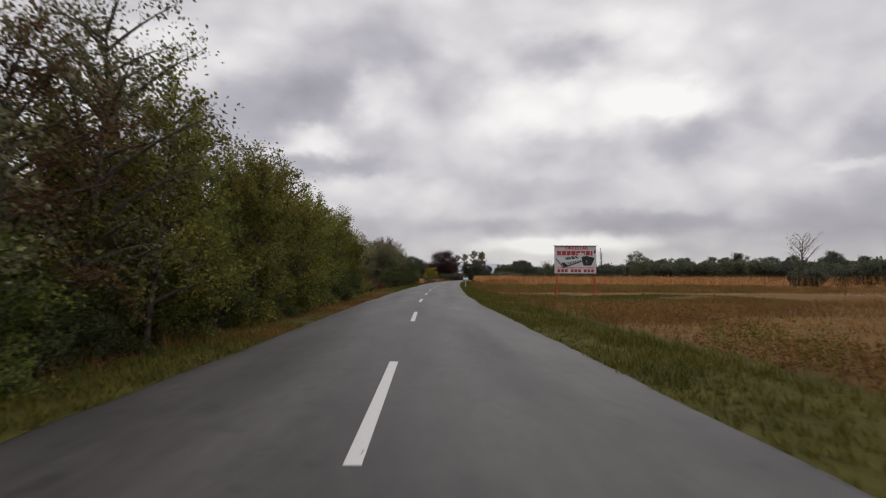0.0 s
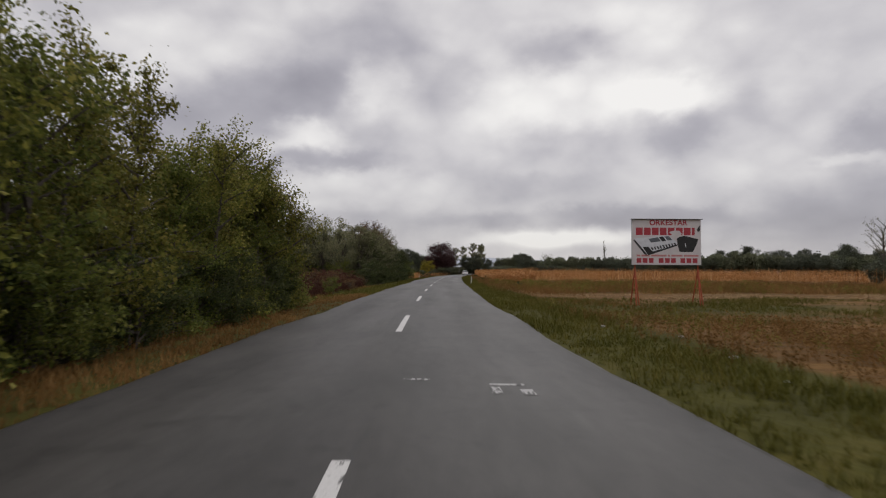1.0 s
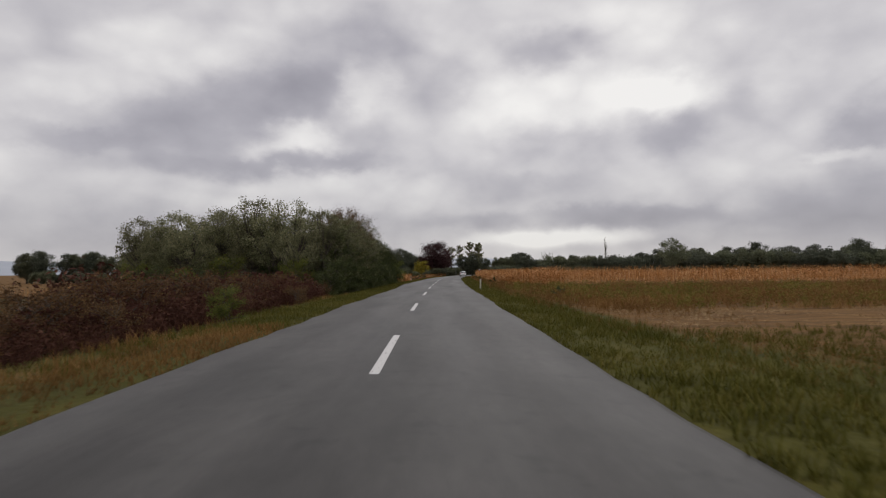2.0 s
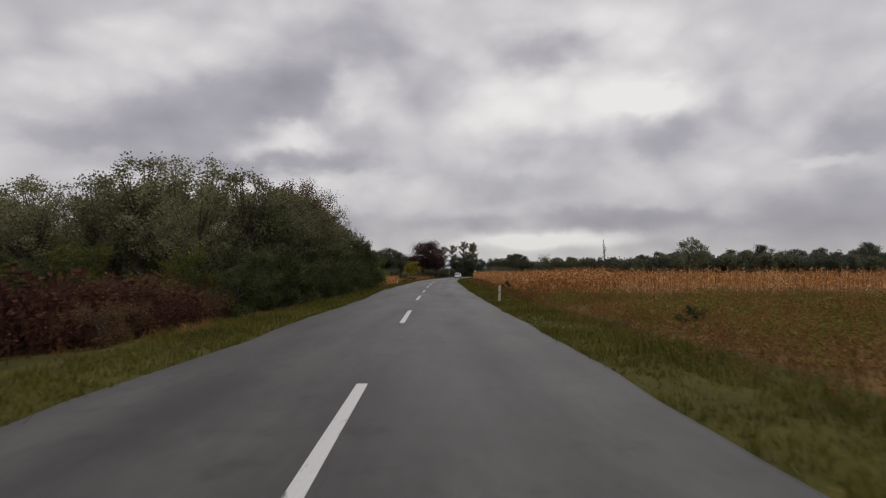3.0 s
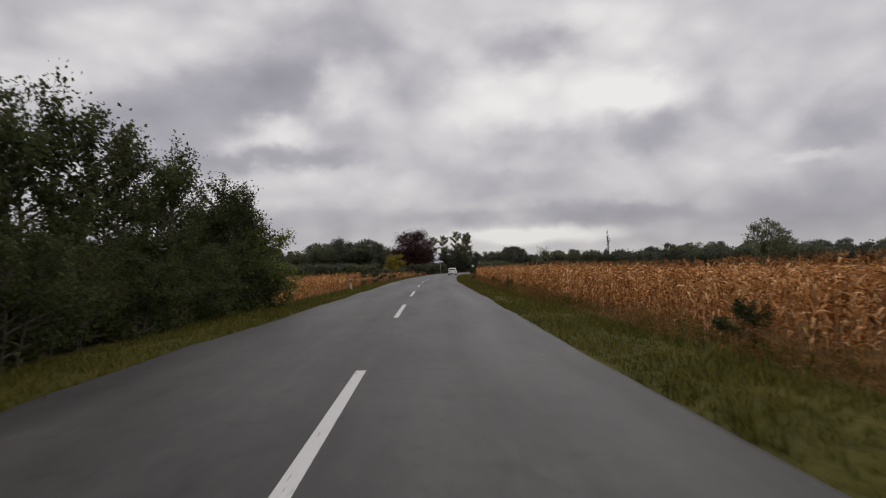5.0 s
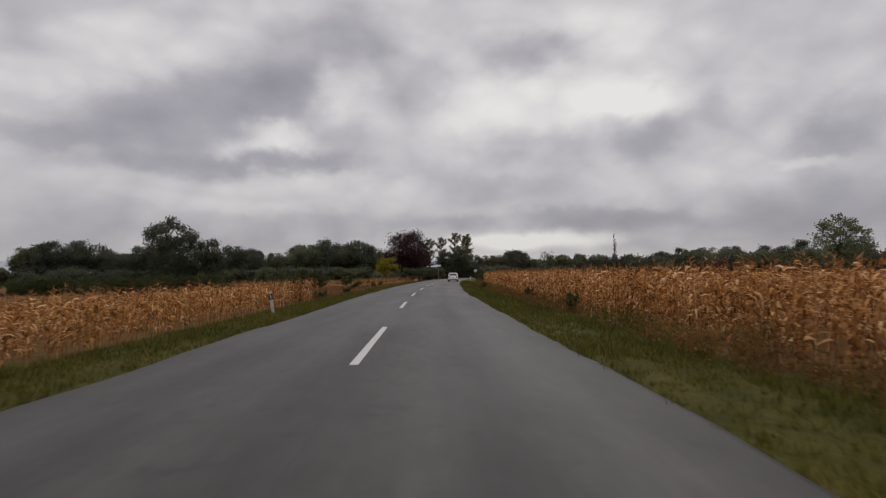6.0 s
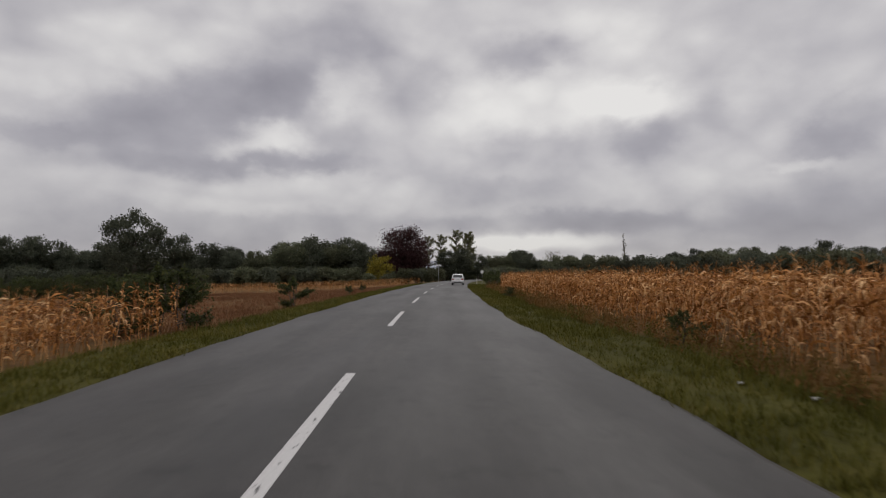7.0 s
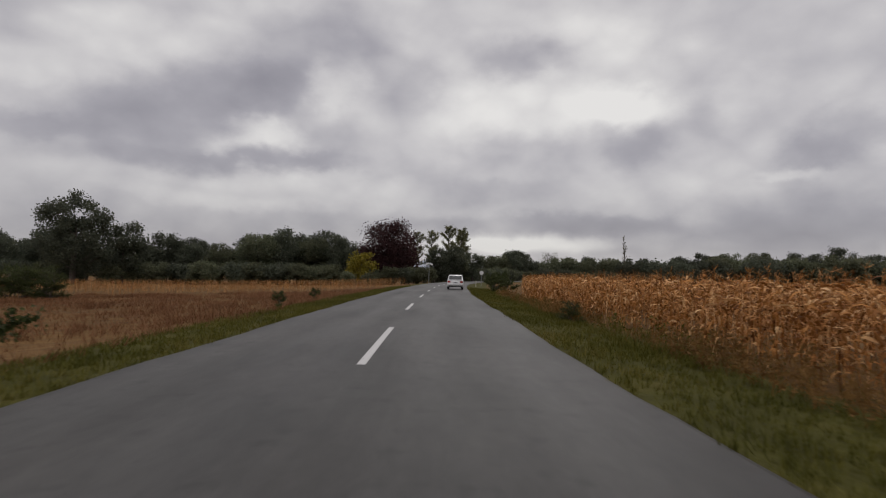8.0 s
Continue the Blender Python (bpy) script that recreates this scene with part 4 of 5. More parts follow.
short = [tuft(i, 6, 0.125, 0.016, 0.12, 0.9, True) for i in range(6)]
straw_ = [tuft(50 + i, 6, 0.07, 0.02, 0.25, 4.0, True) for i in range(5)]
long_ = [tuft(10 + i, 9, 0.34, 0.016, 0.16, 0.6) for i in range(6)]
stubby = [tuft(70 + i, 7, 0.30, 0.024, 0.22, 0.9, True) for i in range(6)]
rank = [herb(80 + i) for i in range(7)]

# verges
p, s = sown(1, -2, 215, 0.02, 2.6, 58, None, True)
s = s * (0.9 + 0.35 * drift(p[:, 0], p[:, 1], 1.6, 3))
strew("verge_grass", short, p, s, GRASS, "short green verge grass along the asphalt", "grass", 1)
p, s = sown(2, 48, 215, -0.02, -2.5, 46, None, True)
strew("verge_grass", short, p, s, GRASS, "short yellow-green grass on the narrow verge", "grass", 2)
p, s = sown(22, -2, 16, -0.02, -1.9, 55, None, True)
strew("verge_grass", short, p, s, GRASS, "short yellow-green grass below the thicket", "grass", 22)
p, s = sown(23, 12, 50, -0.02, -2.2, 45, -0.8, True)
strew("dry_verge_grass", short, p, s, DRY, "dead brown grass and fallen leaves below the thicket", "grass", 23)
p, s = sown(33, -2, 90, 4.2, 5.9, 13, -0.5)
strew("tall_grass", long_, p, s * 0.65, GRASS, "tufts of green grass along the verge", "grass", 33, 0.2)
p, s = sown(3, 84, 188, 5.0, 6.9, 9, -0.3)
strew("tall_grass", long_, p, s * 0.75, GRASS, "taller tufts of grass at the field's edge", "grass", 3, 0.2)
p, s = sown(4, -2, 45, -4.2, -5.6, 8, -0.3)
strew("tall_grass", long_, p, s * 0.8, DRY, "dry tufts of grass under the thicket", "grass", 4, 0.2)
p, s = sown(36, 76, 120, -4.1, -5.6, 10, -0.3)
strew("tall_grass", long_, p, s * 0.6, GRASS, "olive grass along the foot of the thicket", "grass", 36, 0.2)

p, s = sown(37, 26, 87, 4.9, 6.4, 10, -0.4)
strew("dry_weeds", rank, p, s * np.interp(p[:, 1], (36, 39, 52, 56), (0.42, 0.2, 0.2, 0.42)), DRY, "brown weeds along the upper edge of the verge", "weeds", 37, 0.25)

# harvested field: cut strips with straw, weeds between them, a meadow round the billboard
p, s = sown(24, 34, 50, 5.2, 24, 22, -0.7)
strew("meadow_grass", long_, p, s * 0.55, GRASS, "patch of green meadow grass below the billboard", "grass", 24, 0.3)
for k, (y0, y1, u0, u1, dens) in enumerate(((50, 57.5, 7.0, 62, 13), (60.5, 67, 8.0, 15, 12), (12, 31, 9, 48, 2.2))):
    p, s = sown(25 + k, y0, y1, u0, u1, dens, -0.5)
    strew("straw", straw_, p, s, STRAW, "pale flattened straw left on the field", "straw", 25 + k)
p, s = sown(5, -2, 58, 5.8, 10, 12, -0.8)
strew("dry_weeds", rank, p, s * np.interp(p[:, 1], (30, 35, 54, 58), (0.62, 0.26, 0.26, 0.6)), DRY, "orange-brown dried weeds beside the cut field", "weeds", 5, 0.2)
p, s = sown(28, -2, 42, 5.2, 9.0, 5, 0.1)
strew("green_weeds", rank, p, s * 0.6, YELLOW_WEEDS, "yellow-green weeds among the dry ones", "weeds", 28, 0.2)
p, s = sown(29, 20, 36, 8.5, 40, 13, -0.5)
strew("dry_weeds", rank, p, s * 0.5, DRY, "low russet weeds in front of the billboard", "weeds", 29, 0.25)
p, s = sown(16, 57.5, 88, 5.8, 42, 8.5, -0.9)
strew("dry_weeds", rank, p, s * 0.72, DRY, "rank brown weeds in front of the maize", "weeds", 16, 0.2)
p, s = sown(17, 57, 87, 5.8, 34, 6.0, 0.0, size=1.8)
strew("green_weeds", rank, p, s * 0.74, YELLOW_WEEDS, "rank yellow-green weeds among the brown ones", "weeds", 17, 0.25)
p, s = sown(38, 64, 74, 8.0, 15, 7, 0.1, size=1.5)
strew("green_weeds", rank, p, s * 0.85, YELLOW_WEEDS, "clump of bright yellow-green weeds in the field", "weeds", 38, 0.25)
p, s = sown(6, -2, 34, 8.0, 55, 10.0, -0.8)
strew("stubble", stubby, p, s * 0.62, STUBBLE, "short pale broken stubble in the harvested field", "stubble", 6, 0.35)
p, s = sown(34, 57, 90, 7.0, 90, 6.5, -0.5)
strew("stubble", stubby, p, s * 1.1, STUBBLE, "golden dry growth at the far end of the field", "stubble", 34, 0.3)
p, s = sown(35, 39, 78, -4.2, -6.2, 14, -0.4)
strew("tall_grass", long_, p, s * 0.6, GRASS, "olive green grass on the bank below the brush", "grass", 35, 0.25)
p, s = sown(27, 39, 78, -4.8, -6.6, 6, 0.2)
strew("dry_tall_grass", long_, p, s * 0.8, DRY, "straw-coloured tall grass in front of the brush", "grass", 27, 0.25)
p, s = sown(7, 44, 78, -6.2, -12, 14, -0.6)
p[:, 2] -= 0.02
strew("rusty_brush", [herb(60 + i, 0.9, 0.34, 22, 0.10) for i in range(6)], p, s * np.interp(p[:, 1], (46, 55, 68, 78), (1.2, 2.0, 1.9, 1.2)) * np.interp(line(p[:, 1]) - p[:, 0], (6.2, 7.8), (0.5, 1.0)), RUST, "thick rusty brown brush and dead stalks", "brush", 7, 0.15)
p, s = sown(8, 83, 192, 5.5, 6.8, 12, -0.4)
strew("edge_weeds", rank, p, s * 0.7, DRY, "green and brown weeds along the maize", "weeds", 8, 0.2)
p, s = sown(18, 88, 200, 5.8, 6.9, 7, -0.2)
strew("green_weeds", rank, p, s * 0.62, GRASS, "tall green weeds in front of the maize", "weeds", 18, 0.25)
p, s = sown(9, 142, 208, -4.7, -36, 7.5, -0.9)
strew("reddish_grass", stubby, p, s * 0.9, RED_GRASS, "reddish brown dry grass in the fallow field", "grass", 9, 0.3)

full = [stalk(i, 1.85) for i in range(8)]
plain = [stalk(40 + i, 1.85, 9, 2) for i in range(6)]


def maize(seed, y0, y1, u_from, u_to, row, step):
    """Plants in rows along the road."""
    rng_ = np.random.RandomState(seed)
    us = np.arange(u_from, u_to, row) if u_to > u_from else np.arange(u_from, u_to, -row)
    y = np.concatenate([np.arange(y0, y1, step) + rng_.uniform(0, step) for _ in us])
    u = np.repeat(us, len(y) // len(us))
    y, u = y + rng_.normal(0, 0.12, len(y)), u + rng_.normal(0, 0.10, len(u))
    keep = (rng_.uniform(size=len(y)) > 0.06) & ((u < 0) | (u > np.interp(y, (178, 190, 205, 215), (5, 8, 9.5, 11))))
    y, u = y[keep], u[keep]
    tall = np.interp(y, (88, 100, 118, 150, 230), (1.10, 1.06, 0.95, 0.93, 0.93)) * np.where(u > 0, np.interp(u, (7, 13), (0.82, 1.0)), 1.0) ** np.interp(y, (105, 118), (1, 0))
    return np.stack([line(y) + u, y, land(u)], 1), rng_.uniform(0.88, 1.03, len(y)) * tall


p, s = maize(1, 87, 212, 6.75, 12.0, 0.72, 0.27)
strew("maize_field", full, p, s, CORN, "dry golden-brown maize standing along the road", "maize", 11, 0.06)
p, s = maize(2, 87, 235, 12.0, 75, 1.2, 0.74)
strew("maize_field", plain, p, s, CORN, "wide field of dry golden-brown maize", "maize", 12, 0.06)
p, s = maize(3, 115, 142.2, -5.5, -11, 0.72, 0.27)
strew("maize_field", full, p, s * 0.74, CORN, "dry golden-brown maize beside the verge", "maize", 13, 0.06)
p, s = maize(4, 115, 142.2, -11, -60, 1.0, 0.6)
strew("maize_field", plain, p, s * 0.78, CORN, "patch of dry golden-brown maize", "maize", 14, 0.06)
p, s = maize(5, 205, 250, -8, -75, 1.4, 0.9)
strew("maize_field", plain, p, s * 0.8, CORN, "far strip of pale dry maize before the hedge", "maize", 15, 0.06)


# ---------------------------------------------------------------- billboard
POSTER = material("printed_sheet", ((0.2, (0.50, 0.46, 0.47)), (0.8, (0.62, 0.58, 0.585))), 2.5, 0.55, bump=0.1)
RED_INK = material("red_ink", ((0.2, (0.29, 0.028, 0.042)), (0.8, (0.42, 0.055, 0.07))), 9, 0.6)
FADED_INK = material("faded_red_ink", ((0.2, (0.42, 0.16, 0.16)), (0.8, (0.52, 0.24, 0.23))), 9, 0.6)
BLACK_INK = material("black_ink", ((0.2, (0.012, 0.012, 0.013)), (0.8, (0.035, 0.034, 0.034))), 7, 0.5)
GREY_INK = material("grey_ink", ((0.2, (0.07, 0.08, 0.095)), (0.8, (0.14, 0.15, 0.17))), 7, 0.5)
PALE_INK = material("pale_ink", ((0.2, (0.50, 0.51, 0.55)), (0.8, (0.66, 0.67, 0.71))), 7, 0.5)
RUSTY = material("orange_painted_steel", ((0.25, (0.20, 0.045, 0.022)), (0.7, (0.40, 0.085, 0.034))), 8, 0.7, fine=0.3)
TIN = material("dark_tin", ((0.2, (0.03, 0.03, 0.032)), (0.8, (0.07, 0.07, 0.072))), 5, 0.5, metal=0.4)

WIDE, TALL, FOOT = 3.08, 2.04, 1.80
board = base("billboard", Matrix.Translation((11.52, 43.8, -0.19)) @ Matrix.Rotation(radians(-1.0), 4, "Z"), "white roadside billboard with red lettering on orange trestle legs", "billboard")
part("panel", box(WIDE, 0.05, TALL, (0, 0.03, FOOT + TALL / 2), 0.006), GALV, board)
sheet = part("poster", box(WIDE - 0.02, 0.006, TALL - 0.02, (0, 0.0, FOOT + TALL / 2)), POSTER, board, "white printed sheet with red letters and a keyboard picture")
part("roof_strip", box(WIDE + 0.12, 0.16, 0.025, (0, -0.01, FOOT + TALL + 0.015), 0.004, Matrix.Rotation(radians(8), 4, "X")), TIN, board, "dark tin strip along the top")


def flat(name, corners, mat, layer=1):
    """A thin printed shape; corners from the sheet's upper left, 0 to 1."""
    bm = bmesh.new()
    y = -0.003 - 0.0025 * layer
    vs = [bm.verts.new(((u - 0.5) * WIDE, y, FOOT + TALL * (1 - v))) for u, v in corners]
    f = bm.faces.new(vs)
    bmesh.ops.recalc_face_normals(bm, faces=[f])
    if f.normal.y > 0:
        f.normal_flip()
    ext = bmesh.ops.extrude_face_region(bm, geom=[f])
    for v in ext["geom"]:
        if isinstance(v, bmesh.types.BMVert):
            v.co.y += 0.002
    return part(name, bm, mat, sheet)


def bar(name, u0, u1, v0, v1, mat, layer=1, shear=0.0):
    return flat(name, ((u0 + shear, v0), (u1 + shear, v0), (u1, v1), (u0, v1)), mat, layer)


font = bpy.data.curves.new("lettering", "FONT")
font.body, font.size, font.extrude, font.align_x, font.offset = "ORKESTAR", 0.335, 0.002, "CENTER", 0.009
font.space_character = 1.03
word = new("lettering", font)
bpy.context.view_layer.update()
me = bpy.data.meshes.new_from_object(word.evaluated_get(bpy.context.evaluated_depsgraph_get()))
bpy.data.objects.remove(word)
me.name = "lettering"
word = new("lettering", me)
me.materials.clear(), me.materials.append(RED_INK)
word.parent = sheet
word.matrix_basis = Matrix.Translation((0.09, -0.0075, FOOT + TALL * (1 - 0.125))) @ Matrix.Rotation(radians(90), 4, "X")
# the name line as plain blocks
for k in range(8):
    bar("name_block", 0.062 + 0.115 * k, 0.062 + 0.115 * k + (0.098 if k < 7 else 0.042), 0.18, 0.345, RED_INK)
flat("worn_patch", ((0.54, 0.275), (0.61, 0.245), (0.69, 0.25), (0.72, 0.31), (0.70, 0.36), (0.59, 0.355)), POSTER, 3)
# small line and number as plain bars
for u0, u1 in ((0.07, 0.12), (0.14, 0.26), (0.28, 0.50), (0.52, 0.55), (0.57, 0.73), (0.75, 0.96)):
    bar("text_bar", u0, u1, 0.775, 0.815, FADED_INK)
for start in (0.07, 0.39, 0.70):
    for k in range(3):
        bar("number_bar", start + 0.088 * k, start + 0.088 * k + 0.068, 0.85, 0.955, RED_INK)
# picture of a keyboard
flat("keyboard_shadow", ((0.025, 0.47), (0.04, 0.44), (0.24, 0.80), (0.20, 0.79)), BLACK_INK)
flat("keyboard_body", ((0.04, 0.42), (0.53, 0.355), (0.655, 0.50), (0.655, 0.55), (0.24, 0.74), (0.23, 0.79)), PALE_INK, 1)
flat("keyboard_edge", ((0.23, 0.79), (0.24, 0.735), (0.66, 0.545), (0.66, 0.575), (0.31, 0.755)), BLACK_INK, 2)
flat("screen", ((0.24, 0.43), (0.38, 0.39), (0.42, 0.48), (0.28, 0.51)), GREY_INK, 2)
flat("screen", ((0.39, 0.385), (0.45, 0.375), (0.50, 0.47), (0.44, 0.485)), BLACK_INK, 2)
flat("screen", ((0.47, 0.375), (0.53, 0.365), (0.585, 0.45), (0.52, 0.465)), GREY_INK, 2)
flat("end_block", ((0.16, 0.61), (0.24, 0.60), (0.305, 0.71), (0.225, 0.765)), BLACK_INK, 3)
for k in range(9):
    u, v = 0.275 + 0.041 * k, 0.617 - 0.0125 * k
    flat("black_key", ((u, v), (u + 0.022, v - 0.007), (u + 0.042, v + 0.055), (u + 0.022, v + 0.064)), BLACK_INK, 3)
flat("case", ((0.65, 0.42), (0.69, 0.38), (0.76, 0.36), (0.96, 0.43), (0.93, 0.56), (0.88, 0.71), (0.80, 0.715), (0.69, 0.71), (0.665, 0.58)), BLACK_INK, 2)
flat("case_mark", ((0.765, 0.52), (0.775, 0.52), (0.785, 0.61), (0.775, 0.61)), PALE_INK, 3)
flat("corner_flap", ((0.94, 0.22), (0.985, 0.12), (0.985, 0.24), (0.955, 0.28)), BLACK_INK, 2)
for x in (-1.38, 1.42):
    part("upright", rod((x, 0.09, 1.2), (x, 0.09, FOOT + TALL - 0.05), 0.03), RUSTY, board)
    for dx_, dy_ in ((-0.06, -0.42), (0.10, -0.30), (0.02, 0.75)):
        part("leg", rod((x, 0.085, 1.62), (x + dx_, 0.09 + dy_, -0.05), 0.028), RUSTY, board)
    part("brace", rod((x - 0.03, -0.14, 0.75), (x + 0.01, 0.42, 0.78), 0.016), RUSTY, board)

# ---------------------------------------------------------------- guide posts and signs
REFLECT = material("amber_reflector", ((0.2, (0.05, 0.018, 0.012)), (0.8, (0.09, 0.03, 0.018))), 20, 0.25)


def guide_post(x, y, z, lean=0.0, turn=0.0, front=True):
    ob = base("guide_post", Matrix.Translation((x, y, z)) @ Matrix.Rotation(radians(turn), 4, "Z") @ Matrix.Rotation(radians(lean), 4, "Y"), "white plastic roadside guide post with black band in the grass", "guide post", "guide posts")
    bm = bmesh.new()
    ring = [(-0.06, -0.035), (0.06, -0.035), (0.045, 0.03), (-0.045, 0.03)]
    lo = [bm.verts.new((a, b, -0.15)) for a, b in ring]
    hi = [bm.verts.new((a, b, 0.86 - (0.05 if a < 0 else 0.0))) for a, b in ring]
    bm.faces.new(lo[::-1]), bm.faces.new(hi)
    for i in range(4):
        bm.faces.new((lo[i], lo[(i + 1) % 4], hi[(i + 1) % 4], hi[i]))
    bmesh.ops.bevel(bm, geom=bm.edges[:], offset=0.008, segments=2, affect="EDGES")
    part("body", bm, WHITE_PLASTIC, ob)
    if front:
        part("band", box(0.128, 0.076, 0.22, (0, -0.003, 0.66), 0.006), BLACK_PLASTIC, ob, "black band")
        part("reflector", box(0.042, 0.012, 0.15, (0.0, -0.046, 0.66), 0.004), WHITE_PLASTIC, ob, "pale reflector strip")
    else:
        part("reflector", box(0.034, 0.012, 0.11, (-0.034, -0.038, 0.52), 0.005), REFLECT, ob, "dark amber reflector")
    return ob


guide_post(4.20, 80.2, -0.13, 1.0, 0, False)
guide_post(-3.77, 129.6, -0.20, -9.0, 0, True)
guide_post(11.9, 227.2, -0.10, 0.0, -8, False)
SIGN_FACE = material("white_sign_face", ((0.2, (0.62, 0.62, 0.63)), (0.8, (0.74, 0.74, 0.75))), 5, 0.4)
sign = base("road_sign", Matrix.Translation((13.7, 235.2, -0.15)) @ Matrix.Rotation(radians(-8), 4, "Z"), "round pale road sign on a thin grey steel pole", "road sign")
part("pole", rod((0, 0, -0.2), (0, 0, 2.35), 0.03), GALV, sign)
part("disc", rod((0, -0.035, 2.03), (0, -0.045, 2.03), 0.30, sides=32), SIGN_FACE, sign)
part("rim", rod((0, -0.030, 2.03), (0, -0.036, 2.03), 0.32, sides=32), GALV, sign)
mark = base("sign_post", Matrix.Translation((5.65, 236, -0.15)) @ Matrix.Rotation(radians(-10), 4, "Z"), "slim grey post with two small white plates on top", "sign post")
part("pole", rod((0, 0, -0.2), (0, 0, 3.1), 0.035), GALV, mark)
for sx_ in (-1, 1):
    part("plate", box(0.55, 0.015, 0.26, (0.3 * sx_, -0.05, 3.2), 0.01, Matrix.Rotation(radians(24 * sx_), 4, "Y")), SIGN_FACE, mark, "white plate")

# ---------------------------------------------------------------- white car
CAR_PAINT = material("white_car_paint", ((0.2, (0.72, 0.72, 0.72)), (0.8, (0.80, 0.80, 0.80))), 1.5, 0.25, spec=0.5)
GLASS = material("dark_car_glass", ((0.2, (0.012, 0.014, 0.016)), (0.8, (0.025, 0.028, 0.03))), 2, 0.08, spec=0.6)
RUBBER = material("tyre_rubber", ((0.2, (0.012, 0.012, 0.012)), (0.8, (0.03, 0.03, 0.03))), 9, 0.9)
LAMP = material("red_tail_lamp", ((0.2, (0.30, 0.015, 0.012)), (0.8, (0.42, 0.03, 0.02))), 9, 0.2)
PLATE = material("number_plate_white", ((0.2, (0.62, 0.62, 0.62)), (0.8, (0.72, 0.72, 0.72))), 9, 0.4)


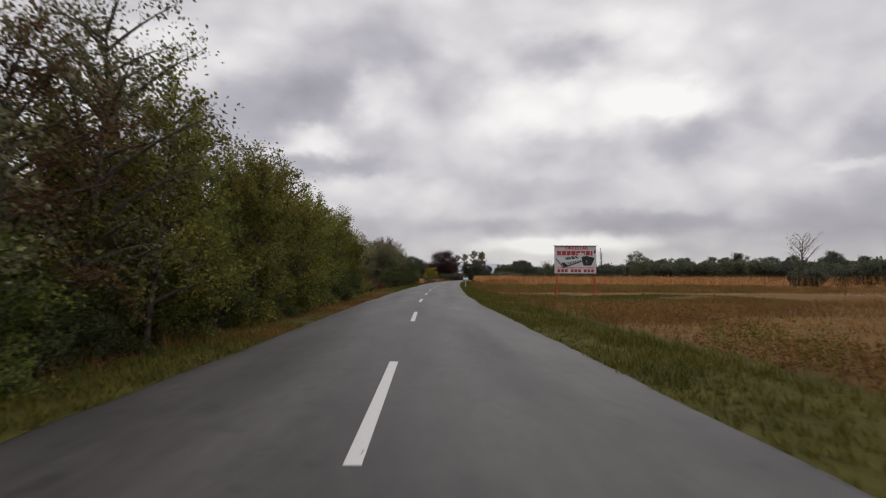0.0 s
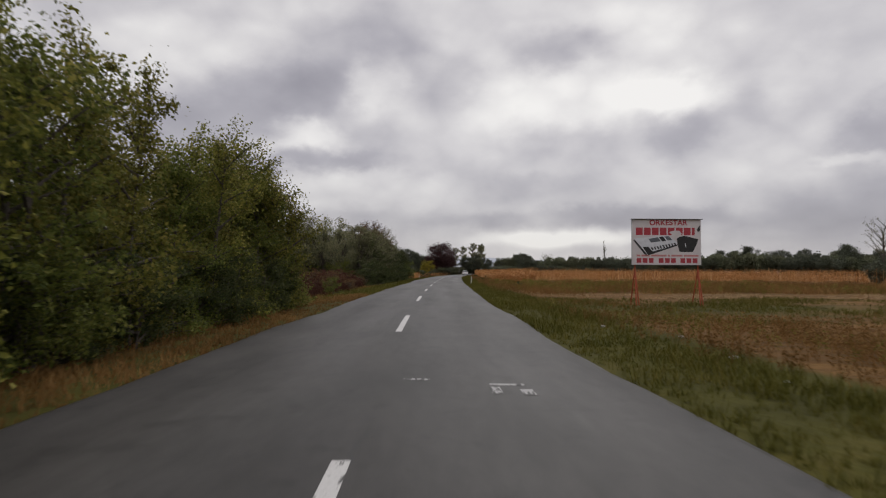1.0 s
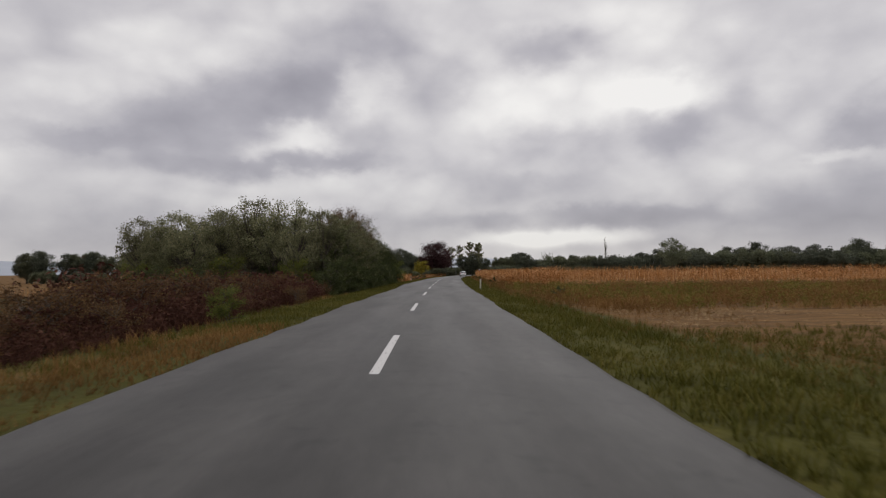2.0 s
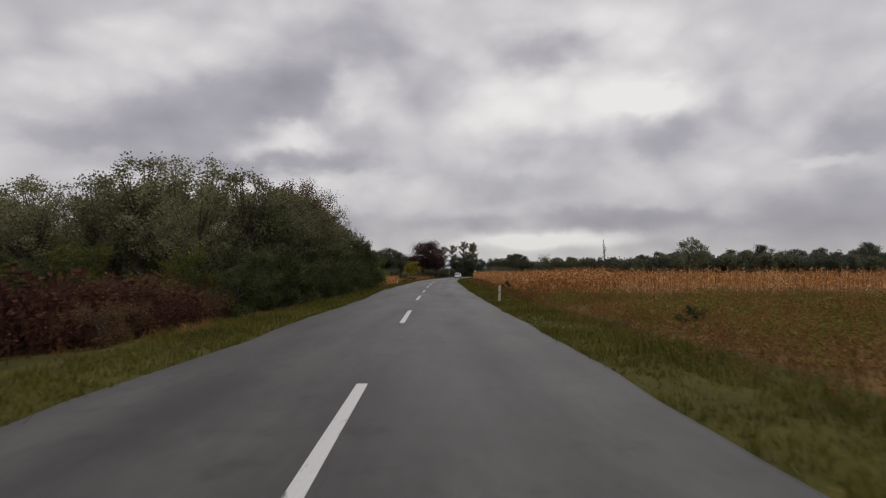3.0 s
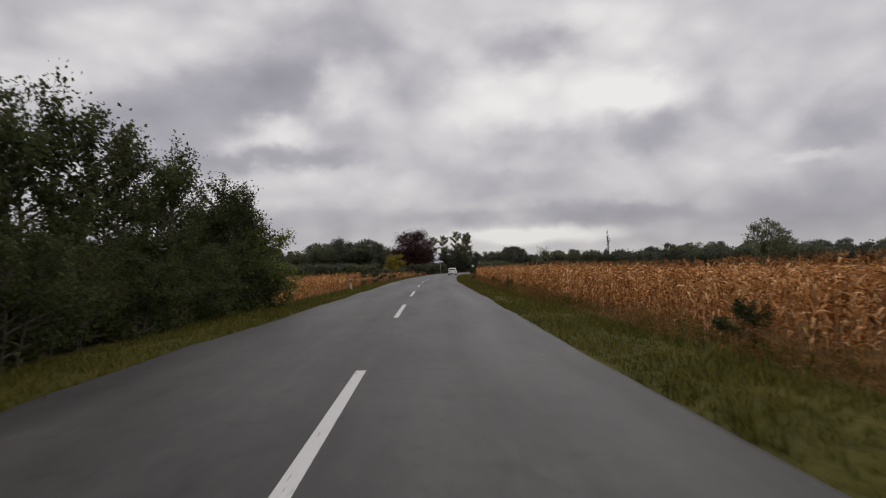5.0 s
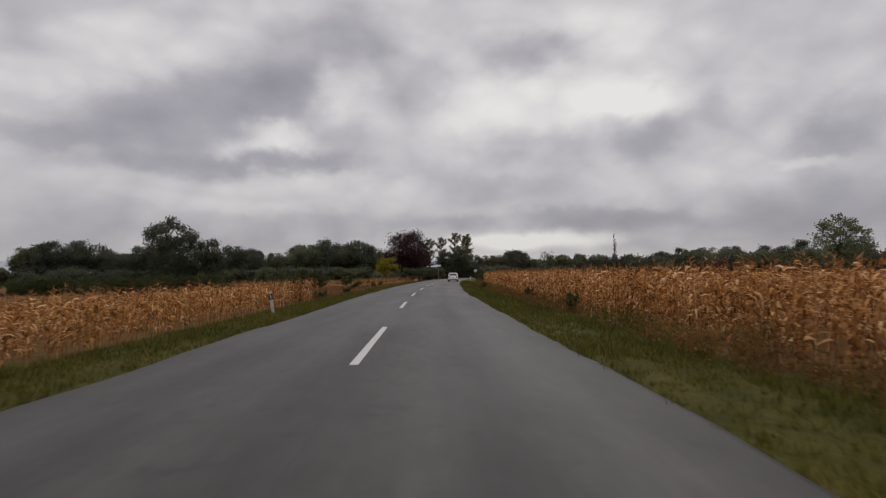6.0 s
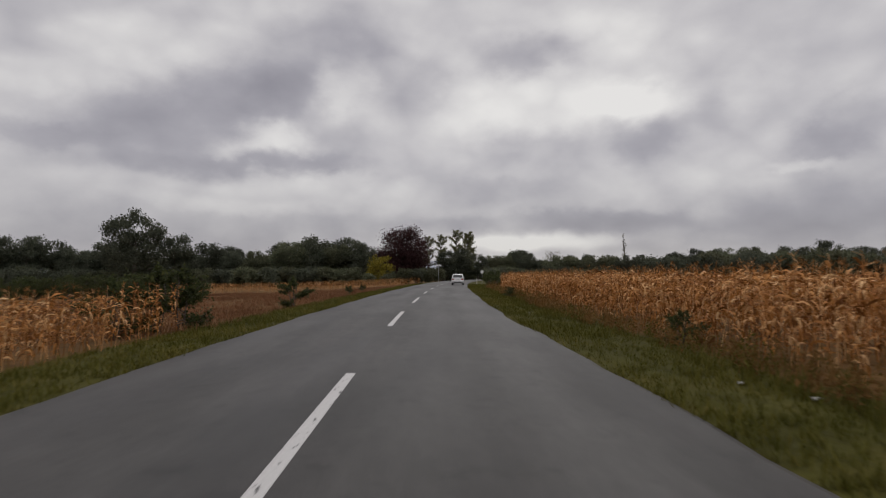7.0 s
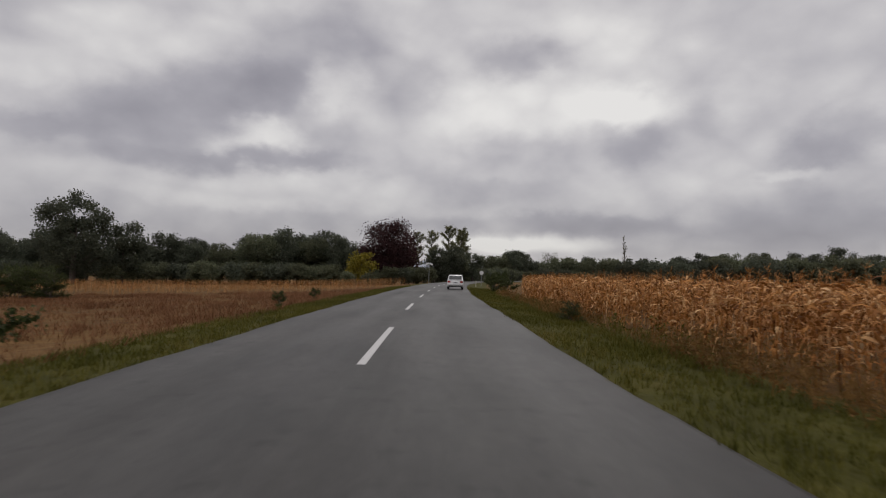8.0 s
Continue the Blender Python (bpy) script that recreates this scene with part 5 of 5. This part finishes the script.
def make_car(m):
    """A small five-door hatchback that looks along +y, its tail at the origin."""
    car = base("hatchback_car", m, "small white hatchback with dark rear window on the road", "car")
    # side outline, tail to nose: (y, z)
    out = ((0.05, 0.30), (0.0, 0.52), (0.06, 0.86), (0.10, 0.92), (0.52, 1.33), (0.75, 1.40), (1.75, 1.41), (2.05, 1.36), (2.72, 0.94), (3.55, 0.84), (3.78, 0.66), (3.80, 0.34), (3.5, 0.24), (0.4, 0.24))
    bm = bmesh.new()
    sides = []
    for sgn in (-1, 1):
        sides.append([bm.verts.new((sgn * (0.775 - max(0, z - 0.9) * 0.30), y, z)) for y, z in out])
    n = len(out)
    for i in range(n):
        j = (i + 1) % n
        bm.faces.new((sides[0][i], sides[0][j], sides[1][j], sides[1][i]))
    bm.faces.new(sides[0][::-1]), bm.faces.new(sides[1])
    bmesh.ops.recalc_face_normals(bm, faces=bm.faces[:])
    bmesh.ops.bevel(bm, geom=bm.edges[:], offset=0.04, segments=2, affect="EDGES")
    body = part("body", bm, CAR_PAINT, car)
    for f in body.data.polygons:
        f.use_smooth = True
    # rear window lies on the sloping hatch
    turn = Matrix.Rotation(-math.atan2(0.42, 0.41), 4, "X")
    part("rear_window", box(1.20, 0.02, 0.50, (0, 0.295, 1.135), 0.009, turn), GLASS, car, "dark rear window")
    for sgn in (-1, 1):
        for y0, y1 in ((0.62, 1.30), (1.36, 2.2)):
            part("side_window", box(0.02, y1 - y0, 0.33, (sgn * 0.705, (y0 + y1) / 2, 1.12), 0.008, Matrix.Rotation(-sgn * 0.29, 4, "Y")), GLASS, car)
        part("tail_lamp", box(0.26, 0.04, 0.15, (sgn * 0.60, 0.0, 0.74), 0.012), LAMP, car, "red tail lamp")
        part("door_mirror", box(0.18, 0.09, 0.12, (sgn * 0.85, 2.15, 0.98), 0.03), BLACK_PLASTIC, car)
        for y in (0.62, 3.1):
            wheel = part("wheel", rod((sgn * 0.60, y, 0.28), (sgn * 0.765, y, 0.28), 0.28, sides=24), RUBBER, car)
            part("rim", rod((sgn * 0.762, y, 0.28), (sgn * 0.775, y, 0.28), 0.17, sides=20), GALV, wheel)
    bumper = part("bumper", box(1.56, 0.16, 0.24, (0, 0.0, 0.46), 0.04), CAR_PAINT, car, "white rear bumper")
    part("bumper_strip", box(1.40, 0.02, 0.05, (0, -0.085, 0.42), 0.006), BLACK_PLASTIC, bumper, "black rubbing strip")
    # black strip added as the shade below the bumper
    part("tail_shade_strip", box(1.30, 0.06, 0.10, (0, 0.10, 0.29), 0.01), BLACK_PLASTIC, car)
    plate = part("number_plate", box(0.50, 0.012, 0.11, (0, -0.02, 0.66), 0.004), PLATE, car)
    part("number_bar", box(0.38, 0.006, 0.05, (0, -0.029, 0.66)), BLACK_PLASTIC, plate)
    part("exhaust", rod((-0.4, -0.03, 0.25), (-0.4, 0.4, 0.25), 0.022), BLACK_PLASTIC, car)
    return car


make_car(Matrix.Translation((6.85, 201.3, 0.012)) @ Matrix.Rotation(-math.atan(float(slope(203))), 4, "Z"))

# ---------------------------------------------------------------- litter on the verge
LITTER = material("pale_litter", ((0.2, (0.24, 0.235, 0.22)), (0.8, (0.40, 0.39, 0.37))), 12, 0.6)
for k, (u, y, size) in enumerate(((5.7, 27.3, 0.13), (5.2, 25.0, 0.08), (5.0, 32.4, 0.12), (6.2, 30.5, 0.10), (5.5, 133.5, 0.10), (5.1, 134.4, 0.08), (4.6, 148.5, 0.06), (6.3, 151.2, 0.10))):
    bm = bmesh.new()
    bmesh.ops.create_icosphere(bm, subdivisions=2, radius=size * 0.55)
    rr = random.Random(k)
    for v in bm.verts:
        v.co = Vector((v.co.x * 1.3, v.co.y * 0.9, v.co.z * 0.45)) * rr.uniform(0.65, 1.15)
    x, y, z = at(u, y)
    scrap = part("paper_scrap", bm, LITTER)
    scrap.location = (x, y, z + 0.04)
    tagged(scrap, "crumpled pale scrap of litter in the verge grass", "litter", "litter scraps")

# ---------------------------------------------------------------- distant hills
# aerial haze is painted into the hills' pale blue-grey base colour
HILL = material("hill_painted_haze", ((0.3, (0.30, 0.32, 0.36)), (0.7, (0.36, 0.38, 0.42))), 0.002, 1.0, spec=0.0)


def make_hill():
    a = np.radians(np.linspace(-60, 70, 131))
    ridge = 62 + 26 * np.sin(a * 7.0 + 0.6) + 14 * np.sin(a * 17 + 1) + 6 * np.sin(a * 41)
    rows3 = []
    for f, h in ((3300, -0.4), (3700, 0.55), (4100, 1.0), (4400, 0.7)):
        rows3.append(np.stack([f * np.sin(a), f * np.cos(a), -3 + ridge * h], 1))
    n = len(a)
    i = (np.arange(3)[:, None] * n + np.arange(n - 1)[None]).ravel()
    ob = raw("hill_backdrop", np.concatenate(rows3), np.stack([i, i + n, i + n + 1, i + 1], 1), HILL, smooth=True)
    return tagged(ob, "low hills on the horizon, blue-grey from painted haze", "hills", kind="structure")


make_hill()
